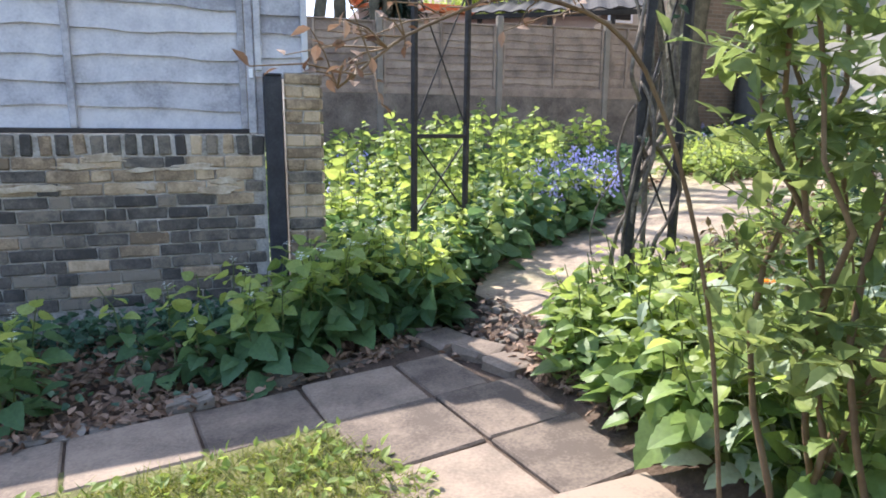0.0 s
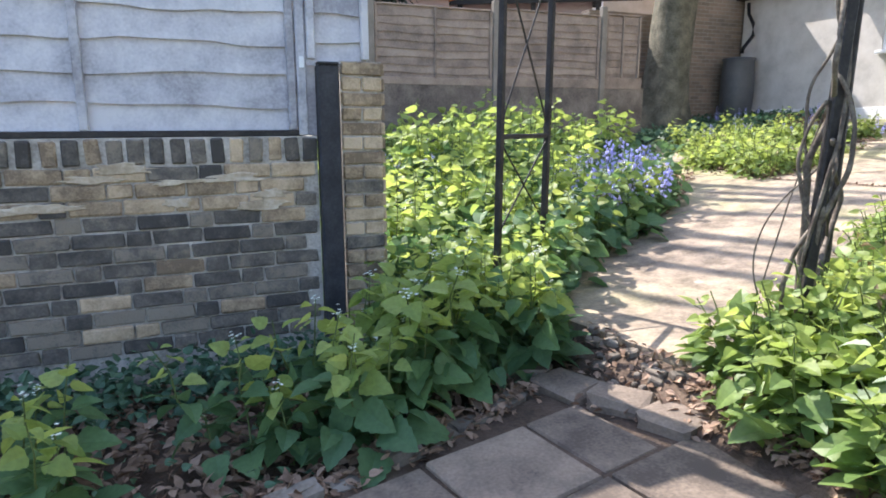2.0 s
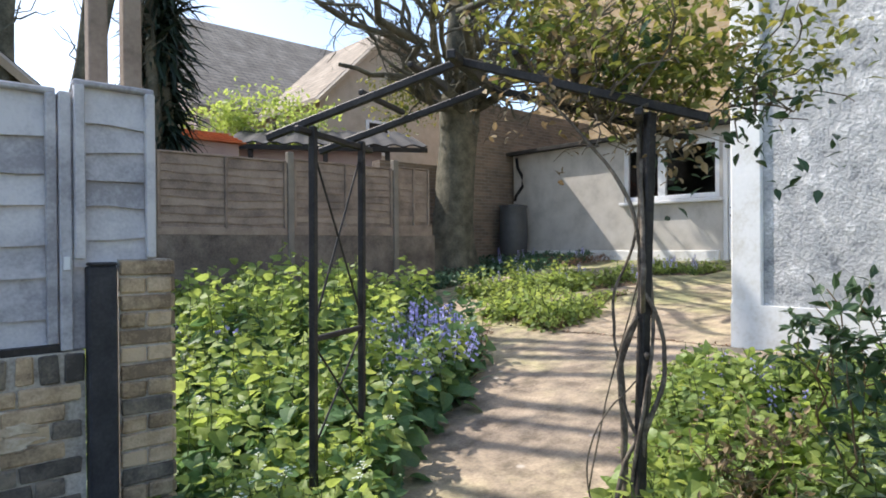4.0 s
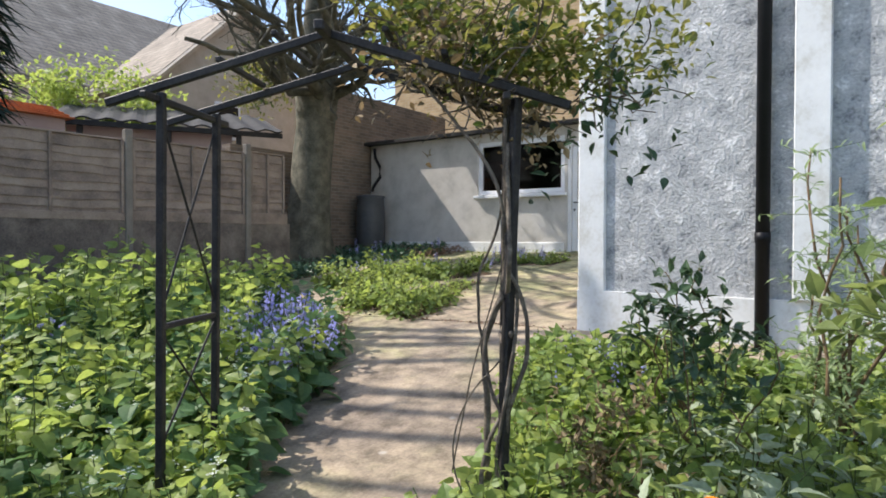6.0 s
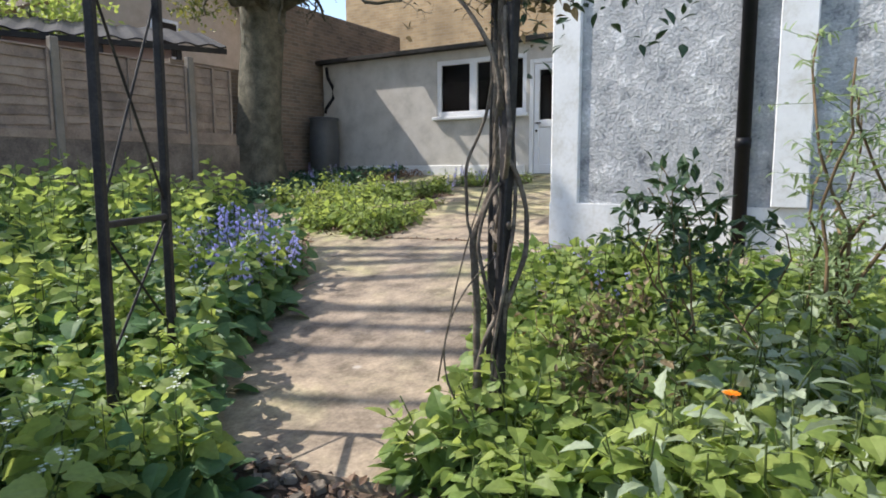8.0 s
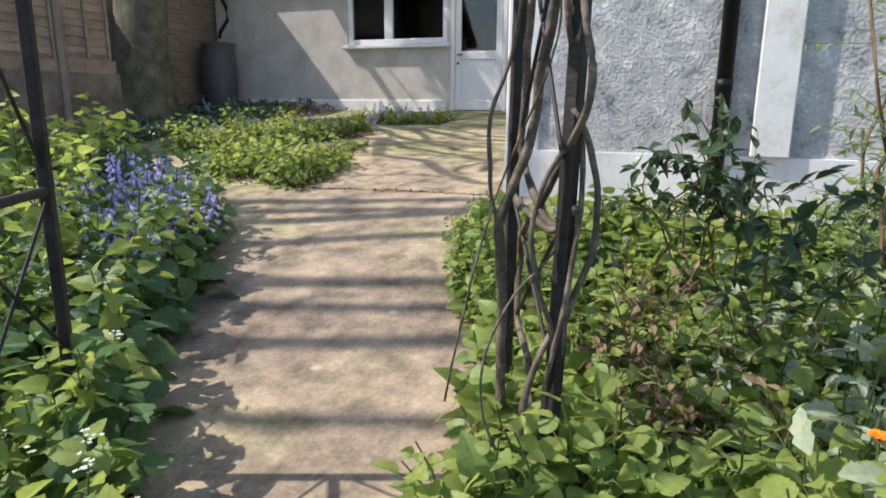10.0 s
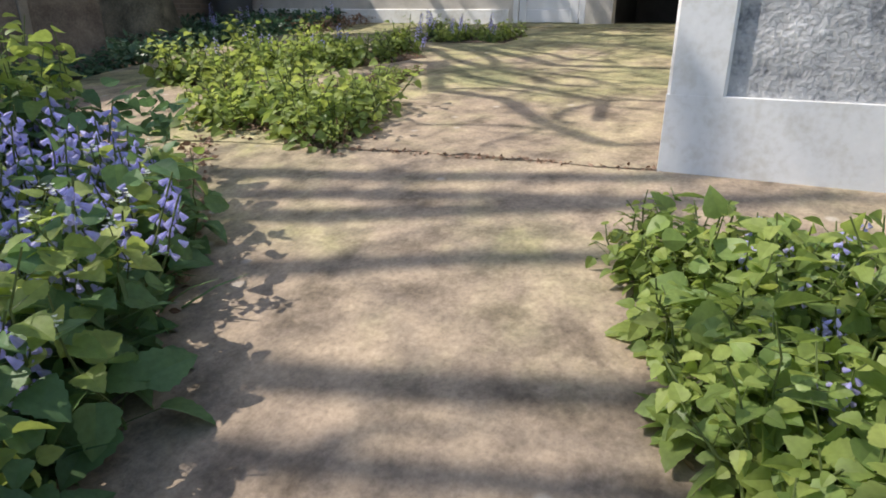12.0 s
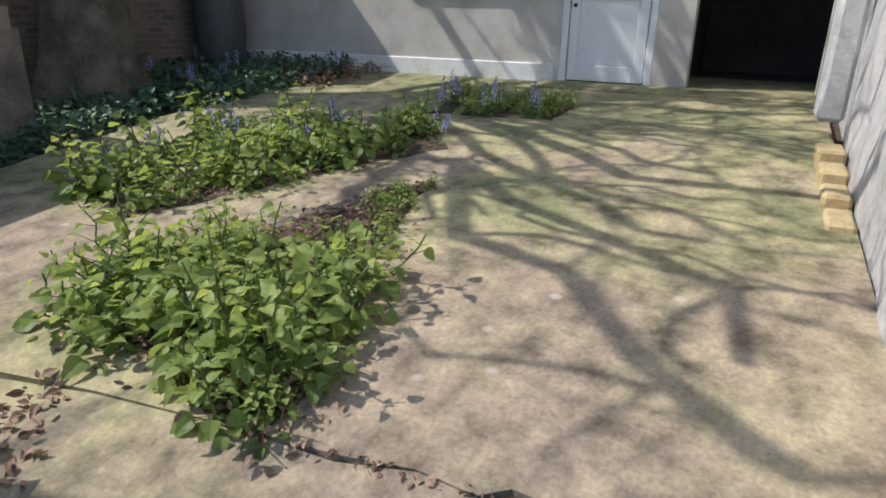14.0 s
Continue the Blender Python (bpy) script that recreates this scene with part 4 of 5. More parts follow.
for r in range(5):
    for c in range(10):
        part("tile", Shape().chamfer(-1.25 + 0.245 * c, -1.01 + 0.245 * c, -0.15 + 0.2 * r, 0.15 + 0.2 * r, 3.3 + 0.07 * r, 3.33 + 0.07 * r, 0.006, pose(0, 0, 0, 0)), M_ORANGE, tr)
# plain boundaries that close the garden
tagged(part("wall_back", Shape().box(-9, 5.1, -9.2, -9, -0.5, 1.9).box(-9.2, -9, -9.2, 10, -0.5, 1.9).box(-9, -3.3, 4.05, 4.2, -0.5, 2.0).box(-9, -2.2, 9.68, 9.8, -0.5, 2.6), M_PANEL), "plain brown timber boundary", "wall", kind="structure")

# ---- arbor over the path ----
NL, NR, FL, FR = Vector((1.081, 3.682, 0)), Vector((1.774, 2.412, 0)), Vector((1.492, 3.892, 0)), Vector((2.197, 2.668, 0))
arbor = thing("garden_arbor", "dark timber gabled garden arch over the path", "arbor", (1.68, 3.15, 0.15))


def bar(name, p, q, w, label="", mat=None, h=None):
    """A squared timber between two points."""
    p, q = Vector(p) - arbor.location, Vector(q) - arbor.location
    L = (q - p).length
    m = Matrix.Translation(p) @ (q - p).to_track_quat("X", "Z").to_matrix().to_4x4()
    return part(name, Shape().chamfer(0, L, -w / 2, w / 2, -(h or w) / 2, (h or w) / 2, 0.005), mat or M_TIMBER, arbor, label, m=m)


for P in (NL, NR, FL, FR):
    z = ground_z(P.x) - 0.08
    top = 2.03 if P in (NL, FL) else 1.98
    lean = Vector((0.04, -0.015, 0)) if P is NR else Vector((0.004, -0.008, 0))
    q = Vector((P.x, P.y, z)) - lean
    bar("post", q, (P.x + lean.x, P.y + lean.y, top), 0.034 if P in (NL, FL) else 0.039)
for A, B in ((NL, NR), (FL, FR)):
    w = (B - A).normalized()
    mid = (A + B) / 2
    apex = Vector((mid.x, mid.y, 2.25))
    for P, sgn, zt in ((A, -1, 2.03), (B, 1, 1.99)):
        e = P + w * 0.24 * sgn
        e.z = zt + 0.035 - 0.24 * (2.25 - zt) / ((mid - P).length)
        bar("rafter", (e.x, e.y, e.z), apex, 0.028, h=0.036)
d = (FL - NL).normalized() * 0.12
for A, B, z in ((NL, FL, 2.0), (NR, FR, 1.96)):
    bar("plate", (A.x - d.x, A.y - d.y, z), (B.x + d.x, B.y + d.y, z), 0.03)
    if A is NL:
        bar("side_rail", (A.x, A.y, 1.05), (B.x, B.y, 1.05), 0.026)
    bar("lattice", (A.x, A.y, 0.55), (B.x, B.y, 1.03), 0.012)
    bar("lattice", (B.x, B.y, 0.55), (A.x, A.y, 1.03), 0.012)
    bar("lattice", (A.x, A.y, 1.1), (B.x, B.y, 1.95), 0.012)
    bar("lattice", (B.x, B.y, 1.1), (A.x, A.y, 1.95), 0.012)
m1, m2 = (NL + NR) / 2, (FL + FR) / 2
bar("ridge", (m1.x - d.x, m1.y - d.y, 2.25), (m2.x + d.x, m2.y + d.y, 2.25), 0.04)
for q in (0.35, 0.68):
    for A, B in ((NL, FL), (NR, FR)):
        p, r = A.lerp(m1, q), B.lerp(m2, q)
        bar("slat", (p.x, p.y, 2.06 + 0.3 * q), (r.x, r.y, 2.06 + 0.3 * q), 0.025)


def wander(p, q, n, amp, seed, freq=4.1):
    """A crooked line between two points."""
    p, q = Vector(p), Vector(q)
    out = []
    for i in range(n + 1):
        t = i / n
        s = math.sin(math.pi * t) ** 0.5
        k = Vector((t * freq + seed * 7.3, seed * 3.1, 0.5))
        out.append(p.lerp(q, t) + amp * s * Vector((noise.noise(k), noise.noise(k + Vector((0, 9, 0))), 0.6 * noise.noise(k + Vector((0, 0, 9))))))
    return out


climber = thing("climbing_vine", "old twisted woody vine climbing the arch posts with new leaves", "climbing plant", (0, 0, 0))


def flow(ctrl, n=5):
    """A smooth line through a few points."""
    c = [Vector(p) for p in ctrl]
    c = [c[0] * 2 - c[1]] + c + [c[-1] * 2 - c[-2]]
    out = []
    for i in range(1, len(c) - 2):
        for j in range(n):
            t = j / n
            out.append(0.5 * (2 * c[i] + (c[i + 1] - c[i - 1]) * t + (2 * c[i - 1] - 5 * c[i] + 4 * c[i + 1] - c[i + 2]) * t * t + (3 * c[i] - c[i - 1] - 3 * c[i + 1] + c[i + 2]) * t ** 3))
    return out + [c[-2]]


def vine(ctrl, r0, r1, seed):
    pts = flow(ctrl)
    pts = [p + 0.008 * Vector((noise.noise(p * 9 + Vector((seed, 0, 0))), noise.noise(p * 9 + Vector((0, seed, 0))), 0)) for p in pts]
    rad = [(r0 + (r1 - r0) * i / (len(pts) - 1)) * (1 + 0.18 * noise.noise(p * 14)) for i, p in enumerate(pts)]
    part("stem", Shape().tube(pts, rad, 8), M_VINE, climber, smooth=True)


def between(s, z, out=0.0):
    """A place on the side of the arch, s of the way from its near to its far post, pushed towards the bed by out."""
    p = NR.lerp(FR, s)
    return (p.x + 0.51 * out, p.y - 0.86 * out, z)


# stems that wind about the two posts and cross between them
vine([between(0.6, 0.12, -0.05), between(0.6, 0.45, -0.075), between(0.6, 0.76, -0.08), between(0.62, 0.95, -0.09), between(0.6, 1.09, -0.05), between(0.58, 1.21, -0.01), between(0.5, 1.38), between(0.32, 1.55), between(0.2, 1.85), between(0.35, 2.05)], 0.016, 0.014, 1)
vine([between(0.35, 0.1), between(0.48, 0.5), between(0.81, 0.63), between(0.96, 0.79, 0.03), between(0.75, 0.92), between(0.37, 1.04), between(0.12, 1.16), between(-0.1, 1.25), between(-0.22, 1.32), between(-0.2, 1.42), between(-0.08, 1.55), between(0.05, 1.8)], 0.012, 0.009, 2)
vine([between(0.7, 1.75), between(0.78, 1.4), between(0.84, 1.17), between(0.59, 1.07), between(0.31, 1.0), between(0.12, 0.95, 0.02), between(-0.04, 0.75), between(0.06, 0.4), between(0.1, 0.12)], 0.013, 0.011, 3)
vine([between(0.6, 0.85, -0.085), between(0.65, 1.04, -0.11), between(0.7, 1.26, -0.12), between(0.8, 1.42, -0.05), between(0.9, 1.7), between(1.05, 2.0)], 0.007, 0.006, 4)
vine([between(0.97, 1.02), between(0.51, 1.0, -0.02), between(0.17, 0.98), between(-0.05, 1.06, 0.02)], 0.011, 0.009, 6)
vine([between(0.8, 0.35, -0.24), between(0.75, 0.86, -0.14), between(0.7, 1.1, -0.07), between(0.35, 1.42), between(0.2, 1.6)], 0.004, 0.003, 7)
# stems hugging the near post, and thin loops on the path side
for i, (r, z0, z1, turns, ph, rad) in enumerate(((0.034, 0.12, 1.9, 1.3, 0.4, 0.008),)):
    ctrl = []
    for j in range(9):
        t = j / 8
        q = ph + turns * 2 * math.pi * t
        ctrl.append((NR.x + 0.05 * (t - 0.5) + r * math.cos(q), NR.y - 0.02 * (t - 0.5) + r * math.sin(q), z0 + (z1 - z0) * t))
    vine(ctrl, rad, rad * 0.8, 10 + i)
for i, (d, z0, z1, rad) in enumerate(((-0.21, 0.18, 0.95, 0.004), (-0.095, 0.15, 0.74, 0.011), (-0.085, 0.72, 1.2, 0.008), (0.085, 0.75, 1.3, 0.010))):
    vine([(NR.x + 0.5 * d * q - 0.01, NR.y - 0.86 * d * q, z0 + (z1 - z0) * z) for q, z in ((0.1, 0), (0.8, 0.3), (1, 0.55), (0.7, 0.8), (0.1, 1))], rad, rad * 0.8, 20 + i)
for i, ctrl in enumerate(([between(0.02, 1.45), between(0.0, 1.68, -0.06), between(0.1, 1.88, -0.2), between(0.2, 2.12, -0.4)],)):
    vine(ctrl, 0.009, 0.006, 30 + i)
tw = Shape()
for i in range(80):
    a = rng.uniform(0.35, 1.0) if i < 60 else rng.uniform(1.0, 1.75)
    c = m1.lerp(NR, a).lerp(m2.lerp(FR, a), rng.uniform(0, 1))
    p = Vector((c.x, c.y, 2.36 - 0.4 * min(a, 0.8)))
    q = p + Vector(np.clip(rng.normal(0, 0.24, 3), -0.35, 0.35)) + Vector((0.05, -0.05, 0.14))
    tw.tube(wander(p, q, 6, 0.15, i * 0.37), list(np.linspace(0.006, 0.002, 7)), 4)
part("twigwork", tw, M_VINE, climber)["kind"] = "stuff"
lv, lw, ls = [], [], []
for i in range(360):
    a = 1.35 * rng.random() ** 0.7 if i < 270 else rng.uniform(1.1, 1.95)
    c = m1.lerp(NR, a).lerp(m2.lerp(FR, a), rng.uniform(-0.1, 1.1))
    p = Vector((c.x + rng.normal(0, 0.08), c.y + rng.normal(0, 0.1), 2.42 - 0.34 * min(a, 1.0) + abs(rng.normal(0, 0.24))))
    for j in range(8):
        lv.append(p + Vector(rng.normal(0, 0.06, 3)))
        lw.append((rng.normal(), rng.normal(), rng.normal(-0.3, 0.4)))
        ls.append(rng.uniform(0.03, 0.065))
part("foliage", Shape().leaves(lv, lw, ls, OVAL), L_VINE, climber, "olive and yellow young leaves")
for count, lo, hi, size, mt, lab in ((70, 0.3, 1.2, 0.045, L_RED, "brown and reddish young leaves"), (26, 0.9, 1.7, 0.055, L_ROSE, "dark green leaf spray")):
    spr, spw, sps = [], [], []
    for i in range(count):
        a = rng.uniform(lo, hi)
        c = m1.lerp(NR, a).lerp(m2.lerp(FR, a), rng.uniform(-0.2, 1.1))
        p = Vector((c.x + rng.normal(0, 0.1), c.y + rng.normal(0, 0.1), 2.30 - 0.30 * min(a, 1.2) + rng.normal(0.06, 0.16)))
        for j in range(7):
            spr.append(p + Vector(rng.normal(0, 0.05, 3)))
            spw.append(rng.normal(0, 1, 3))
            sps.append(size * rng.uniform(0.6, 1.3))
    part("foliage", Shape().leaves(spr, spw, sps, OVAL), mt, climber, lab)

# ---- the big tree ----
tree = thing("bare_tree", "large bare tree with a thick mossy trunk and spreading limbs", "tree", (8.25, 10.55, 0.9))
TB = Vector((8.25, 10.55, 0.9))
tk = Shape()
prof = [(-0.2, 0.62), (0.15, 0.52), (0.6, 0.44), (1.2, 0.40), (2.0, 0.37), (2.8, 0.36), (3.4, 0.41), (3.9, 0.35), (4.8, 0.29), (5.8, 0.24), (6.8, 0.19), (7.6, 0.12)]
k, sides = len(prof), 22
for i, (z, r) in enumerate(prof):
    for j in range(sides):
        a = 2 * math.pi * j / sides
        rr = r * (1 + 0.10 * math.sin(3 * a + z) + 0.06 * math.sin(7 * a + 2 * z) + (0.12 * math.sin(5 * a) if z < 0.4 else 0))
        tk.v.append((rr * math.cos(a) + 0.04 * z, rr * math.sin(a) - 0.02 * z, z))
tk.f = [(i * sides + j, i * sides + (j + 1) % sides, (i + 1) * sides + (j + 1) % sides, (i + 1) * sides + j) for i in range(k - 1) for j in range(sides)] + [tuple((k - 1) * sides + j for j in range(sides))]
part("trunk", tk, M_BARK, tree, smooth=True)
limbs, twigs = [], Shape()


def grow(p, q, r, level, seed):
    n = 9 if level < 2 else 6
    pts = wander(p, q, n, 0.22 * (q - p).length ** 0.8, seed)
    rad = list(np.linspace(r, r * 0.45, n + 1))
    if level == 0:
        part("limb", Shape().tube(pts, rad, 9), M_BARK, tree, smooth=True)
    else:
        twigs.tube(pts, rad, 6 if level == 1 else 4, cap=False)
    if level < 3:
        L = (q - p).length
        for j in range((6, 5, 4)[level]):
            i = int(rng.integers(2, n + 1))
            a = pts[i]
            way = (q - p).normalized() * 0.6 + Vector(rng.normal(0, 0.65, 3)) + Vector((0, 0, 0.16))
            grow(a, a + way.normalized() * L * rng.uniform(0.28, 0.5), rad[i] * 0.55, level + 1, seed + j * 0.91 + level)


TOPS = [(-4.4, -2.4, 4.9), (-3.6, -3.0, 4.0), (-2.6, -2.6, 4.3), (-2.2, -3.4, 4.6), (-3.6, -0.6, 4.6), (-1.6, -2.2, 4.8), (0.4, -2.6, 4.4), (1.6, -1.4, 4.0), (-1.0, 0.5, 6.5), (2.0, 0.6, 5.2), (-2.4, 0.4, 3.9), (-3.0, -1.4, 5.9), (0.9, -3.2, 5.0), (-0.6, -3.6, 4.2),
        (1.6, -0.9, 6.0), (0.3, -1.1, 6.6), (2.6, -0.5, 6.1), (-0.5, -0.7, 5.9), (1.0, 0.5, 7.0), (2.4, -1.6, 5.4), (-1.4, -0.2, 6.9), (2.0, 0.2, 6.8),
        (1.9, -2.1, 6.2), (0.9, -1.9, 5.6), (2.8, -1.0, 6.9), (-0.2, -1.8, 6.8), (1.4, -1.2, 7.4), (2.2, 0.9, 7.6), (0.1, 0.4, 7.9), (3.0, -2.0, 6.4), (-1.0, -1.4, 6.2)]
for i, q in enumerate(TOPS):
    zs = 3.2 + 0.12 * (i % 4) if i < 14 else 3.9 + 0.55 * (i % 6)
    st = Vector((0.04 * zs + 0.12 * math.cos(i), -0.02 * zs + 0.12 * math.sin(i), zs))
    grow(st, Vector(q), (0.098 - 0.014 * (i % 3)) * (1 if i < 14 else 0.75), 0, i * 2.3)
part("twigwork", twigs, M_BARK, tree)["kind"] = "stuff"


# ---- plants ----
def stalk_plant(name, label, category, h, n_leaf, big, small, tmpl, leaf_mat, top_mat, flowers, stem_mat, seed, group="", droop=0.15, stems=1, bush=0.5):
    """A leafy plant: stems, leaves from large below to small above, young tips coloured brighter for the sun, and
    flower heads.
    """
    t = thing(name, label, category, (0, 0, -50), group)
    st, lo, hi, heads = Shape(), [], [], []
    for s in range(stems):
        ang, lean = rng.uniform(0, 6.28), rng.uniform(0.04, 0.22)
        hh = h * rng.uniform(0.75, 1.05)
        base = Vector((rng.normal(0, 0.04), rng.normal(0, 0.04), -0.05)) if stems > 1 else Vector((0, 0, -0.05))
        tip = base + Vector((math.cos(ang) * lean, math.sin(ang) * lean, hh))
        pts = wander(base, tip, 5, 0.06, seed * 1.3 + s)
        st.tube(pts, list(np.linspace(0.0055, 0.0025, 6)), 5)
        for i in range(n_leaf):
            f = (i + 0.5) / n_leaf
            u = 0.12 + 0.85 * f
            p = pts[int(u * 5)].lerp(pts[min(int(u * 5) + 1, 5)], (u * 5) % 1)
            a = i * 2.4 + rng.normal(0, 0.4)
            reach = bush * (1 - 0.75 * f) * 0.22 * rng.uniform(0.5, 1.2)
            o = Vector((math.cos(a), math.sin(a), 0))
            q = p + o * reach + Vector((0, 0, reach * 0.35))
            if reach > 0.04:
                st.tube([p, q], [0.0018, 0.0014], 3, cap=False)
            size = (big + (small - big) * f) * rng.uniform(0.55, 1.25)
            (hi if f > 0.64 else lo).append((q, o + Vector((0, 0, rng.normal(-droop, 0.42) + 0.55 * max(0, f - 0.5))), size))
        if flowers and s % 2 == seed % 2:
            fl = []
            heads.append(fl)
            for i in range(flowers):
                p = tip + Vector(rng.normal(0, 0.011, 3))
                a = rng.uniform(0, 6.28)
                for j in range(4):
                    fl.append((p, (math.cos(a + j * 1.57), math.sin(a + j * 1.57), 0.35), 0.009))
    part("stem", st, stem_mat, t)
    for nm, grp, mt in (("leaves", lo, leaf_mat), ("young_leaves", hi, top_mat)):
        if grp:
            part(nm, Shape().leaves([g[0] for g in grp], [g[1] for g in grp], [g[2] for g in grp], tmpl, 0.55), mt, t)
    for fl in heads:
        hd = part("flower_head", Shape().leaves([g[0] for g in fl], [g[1] for g in fl], [g[2] for g in fl], PETAL, 0.1), L_WHITE, t, "small white flowers")
        hd["kind"] = "stuff"
    return t


def bluebell(seed, h):
    t = thing("bluebell", "violet-blue bluebell with nodding bells and strap leaves", "bluebell", (0, 0, -50), "bluebells in the beds")
    st = Shape()
    for s in range(3):
        bells = Shape()
        a = rng.uniform(0, 6.28)
        base = Vector((rng.normal(0, 0.03), rng.normal(0, 0.03), -0.05))
        tip = base + Vector((math.cos(a) * 0.11, math.sin(a) * 0.11, h * rng.uniform(0.7, 1.1)))
        pts = wander(base, tip, 5, 0.04, seed + s * 0.7)
        st.tube(pts, list(np.linspace(0.005, 0.003, 6)), 5)
        for i in range(12):
            f = i / 12
            p = pts[3].lerp(pts[5], f) if f < 1 else pts[5]
            b = a + i * 2.1
            o = Vector((math.cos(b), math.sin(b), rng.uniform(-0.9, -0.1))).normalized()
            p = p + o * rng.uniform(0.006, 0.022) * (1.3 - 0.8 * f)
            q = p + o * rng.uniform(0.018, 0.028) + Vector((0, 0, -0.008))
            bells.tube([p, p.lerp(q, 0.5), q], [0.003, 0.008, 0.0115], 6, cap=False)
        part("flower_spike", bells, L_BLUE, t, "violet-blue bells")["kind"] = "stuff"
    part("stem", st, M_STEM, t)
    n = 12
    a = rng.uniform(0, 6.28, n)
    part("leaves", Shape().leaves(np.c_[rng.normal(0, 0.03, (n, 2)), np.full(n, -0.03)], np.c_[np.cos(a), np.sin(a), rng.uniform(0.7, 2.0, n)], rng.uniform(0.22, 0.36, n), BLADE, 0.2), L_MUSTARD, t)
    return t


def spread(variants, places, scale=(0.8, 1.2), rise=0.0):
    for i, (x, y) in enumerate(places):
        src = variants[i % len(variants)]
        s = rng.uniform(*scale)
        c = copy_thing(src, pose(x, y, ground_z(x) - 0.02 + rise, rng.normal(0, 4), rng.normal(0, 4), rng.uniform(0, 360)))
        c.scale = (s, s, s)


def thicket(name, label, variants, places, scale):
    """Many plants too crowded to tell apart, in one mesh."""
    v, f, mats, slots = [], [], [], []
    for i, (x, y) in enumerate(places):
        k = rng.uniform(*scale)
        m = pose(x, y, ground_z(x) - 0.02, rng.normal(0, 4), rng.normal(0, 4), rng.uniform(0, 360))
        for o in variants[i % len(variants)].children:
            me = o.data
            if me.materials[0] not in mats:
                mats.append(me.materials[0])
            co = np.empty(len(me.vertices) * 3)
            me.vertices.foreach_get("co", co)
            co = co.reshape(-1, 3) * k @ np.array(m.to_3x3()).T + np.array(m.translation)
            n = len(v)
            v.extend(co.tolist())
            f.extend(tuple(n + q for q in fc.vertices) for fc in me.polygons)
            slots.extend([mats.index(me.materials[0])] * len(me.polygons))
    me = bpy.data.meshes.new(name)
    me.from_pydata(v, [], f)
    for mt in mats:
        me.materials.append(mt)
    me.polygons.foreach_set("material_index", slots)
    me.update()
    return tagged(new(name, me), label, "wild plants", kind="stuff")


def settle(variants):
    """The first of each kind stands in its bed too."""
    for v in variants:
        for o in (*v.children_recursive, v):
            bpy.data.objects.remove(o)


MLAB = "leafy garlic mustard with heart-shaped leaves and white flower heads"
must = [stalk_plant("garlic_mustard", MLAB, "wild plant", rng.uniform(0.5, 0.66), 17, 0.165, 0.075, TOOTHED, L_MUSTARD, L_TOP, 9, M_STEM, i, group="garlic mustard in the beds", stems=2) for i in range(6)]
tallm = [stalk_plant("garlic_mustard", MLAB, "wild plant", rng.uniform(0.78, 1.0), 24, 0.15, 0.075, TOOTHED, L_MUSTARD, L_TOP, 0, M_STEM, i + 20, group="garlic mustard in the beds", stems=2, bush=0.4) for i in range(5)]
broad = [stalk_plant("broad_leaved_plant", "bright green broad-leaved plant crowding the bed", "plant", rng.uniform(0.38, 0.55), 15, 0.128, 0.058, TOOTHED, L_BROAD, L_TOP, 0, M_STEM, i + 40, group="broad-leaved plants in the bed", stems=3, bush=0.6) for i in range(6)]
lowp = [stalk_plant("low_plant", "low yellow-green leafy plant in broken paving", "plant", rng.uniform(0.22, 0.34), 15, 0.068, 0.036, TOOTHED, L_LOW, L_TOP, 0, M_STEM, i + 60, group="low plants in the paving", stems=4, bush=0.45) for i in range(5)]
bells = [bluebell(i * 1.9, rng.uniform(0.5, 0.62)) for i in range(4)]

NEAR_LEFT = [(0.62, 3.35), (1.0, 3.1), (1.36, 3.45), (1.73, 4.0), (2.27, 4.36), (2.68, 4.66), (3.6, 5.15), (3.9, 5.4), (3.2, 6.6), (0.5, 6.2), (0.55, 4.3)]
spread(broad, scatter([(1.37, 1.2), (1.40, 2.2), (1.58, 2.58), (1.8, 2.6), (1.75, 1.2)], 24, 0.11), (0.8, 1.1))
spread(must, scatter([(0.0, 3.12), (0.9, 3.12), (1.3, 3.45), (1.2, 3.7), (0.55, 3.75), (0.5, 3.4), (0.1, 3.4)], 18, 0.13), (0.85, 1.1))
spread(must, scatter([(-2.2, 2.6), (-0.8, 2.72), (-0.85, 3.05), (-2.2, 3.0)], 12, 0.15), (0.75, 1.0))
spread(must, [(0.12, 3.08), (-0.02, 3.2), (-0.95, 3.05), (0.3, 3.3), (-0.18, 2.98), (-0.3, 3.08), (0.2, 2.95), (0.0, 2.92), (0.3, 3.02), (0.42, 3.14)], (0.75, 1.0))
spread(must, scatter(NEAR_LEFT, 120, 0.15), (0.8, 1.1))
spread(tallm, scatter([(0.72, 3.25), (1.05, 3.2), (1.3, 3.5), (1.55, 3.95), (1.2, 4.1), (0.6, 3.9)], 13, 0.13), (0.6, 0.76))
spread(tallm, scatter([(0.7, 4.2), (1.7, 4.4), (2.5, 5.2), (3.3, 5.75), (3.8, 6.3), (3.9, 6.7), (0.4, 6.2)], 66, 0.22), (0.68, 1.08))
thicket("mustard_thicket", "tall crowded garlic mustard filling the bed towards the fence", tallm, scatter([(0.35, 5.9), (4.2, 6.3), (4.0, 7.2), (3.5, 9.4), (0.3, 9.4)], 150, 0.2), (0.85, 1.35))
spread(bells, [(x, y) for x, y in scatter([(2.5, 4.7), (3.4, 5.12), (3.85, 5.6), (3.95, 6.6), (2.7, 5.9)], 44, 0.13)], (0.95, 1.28))
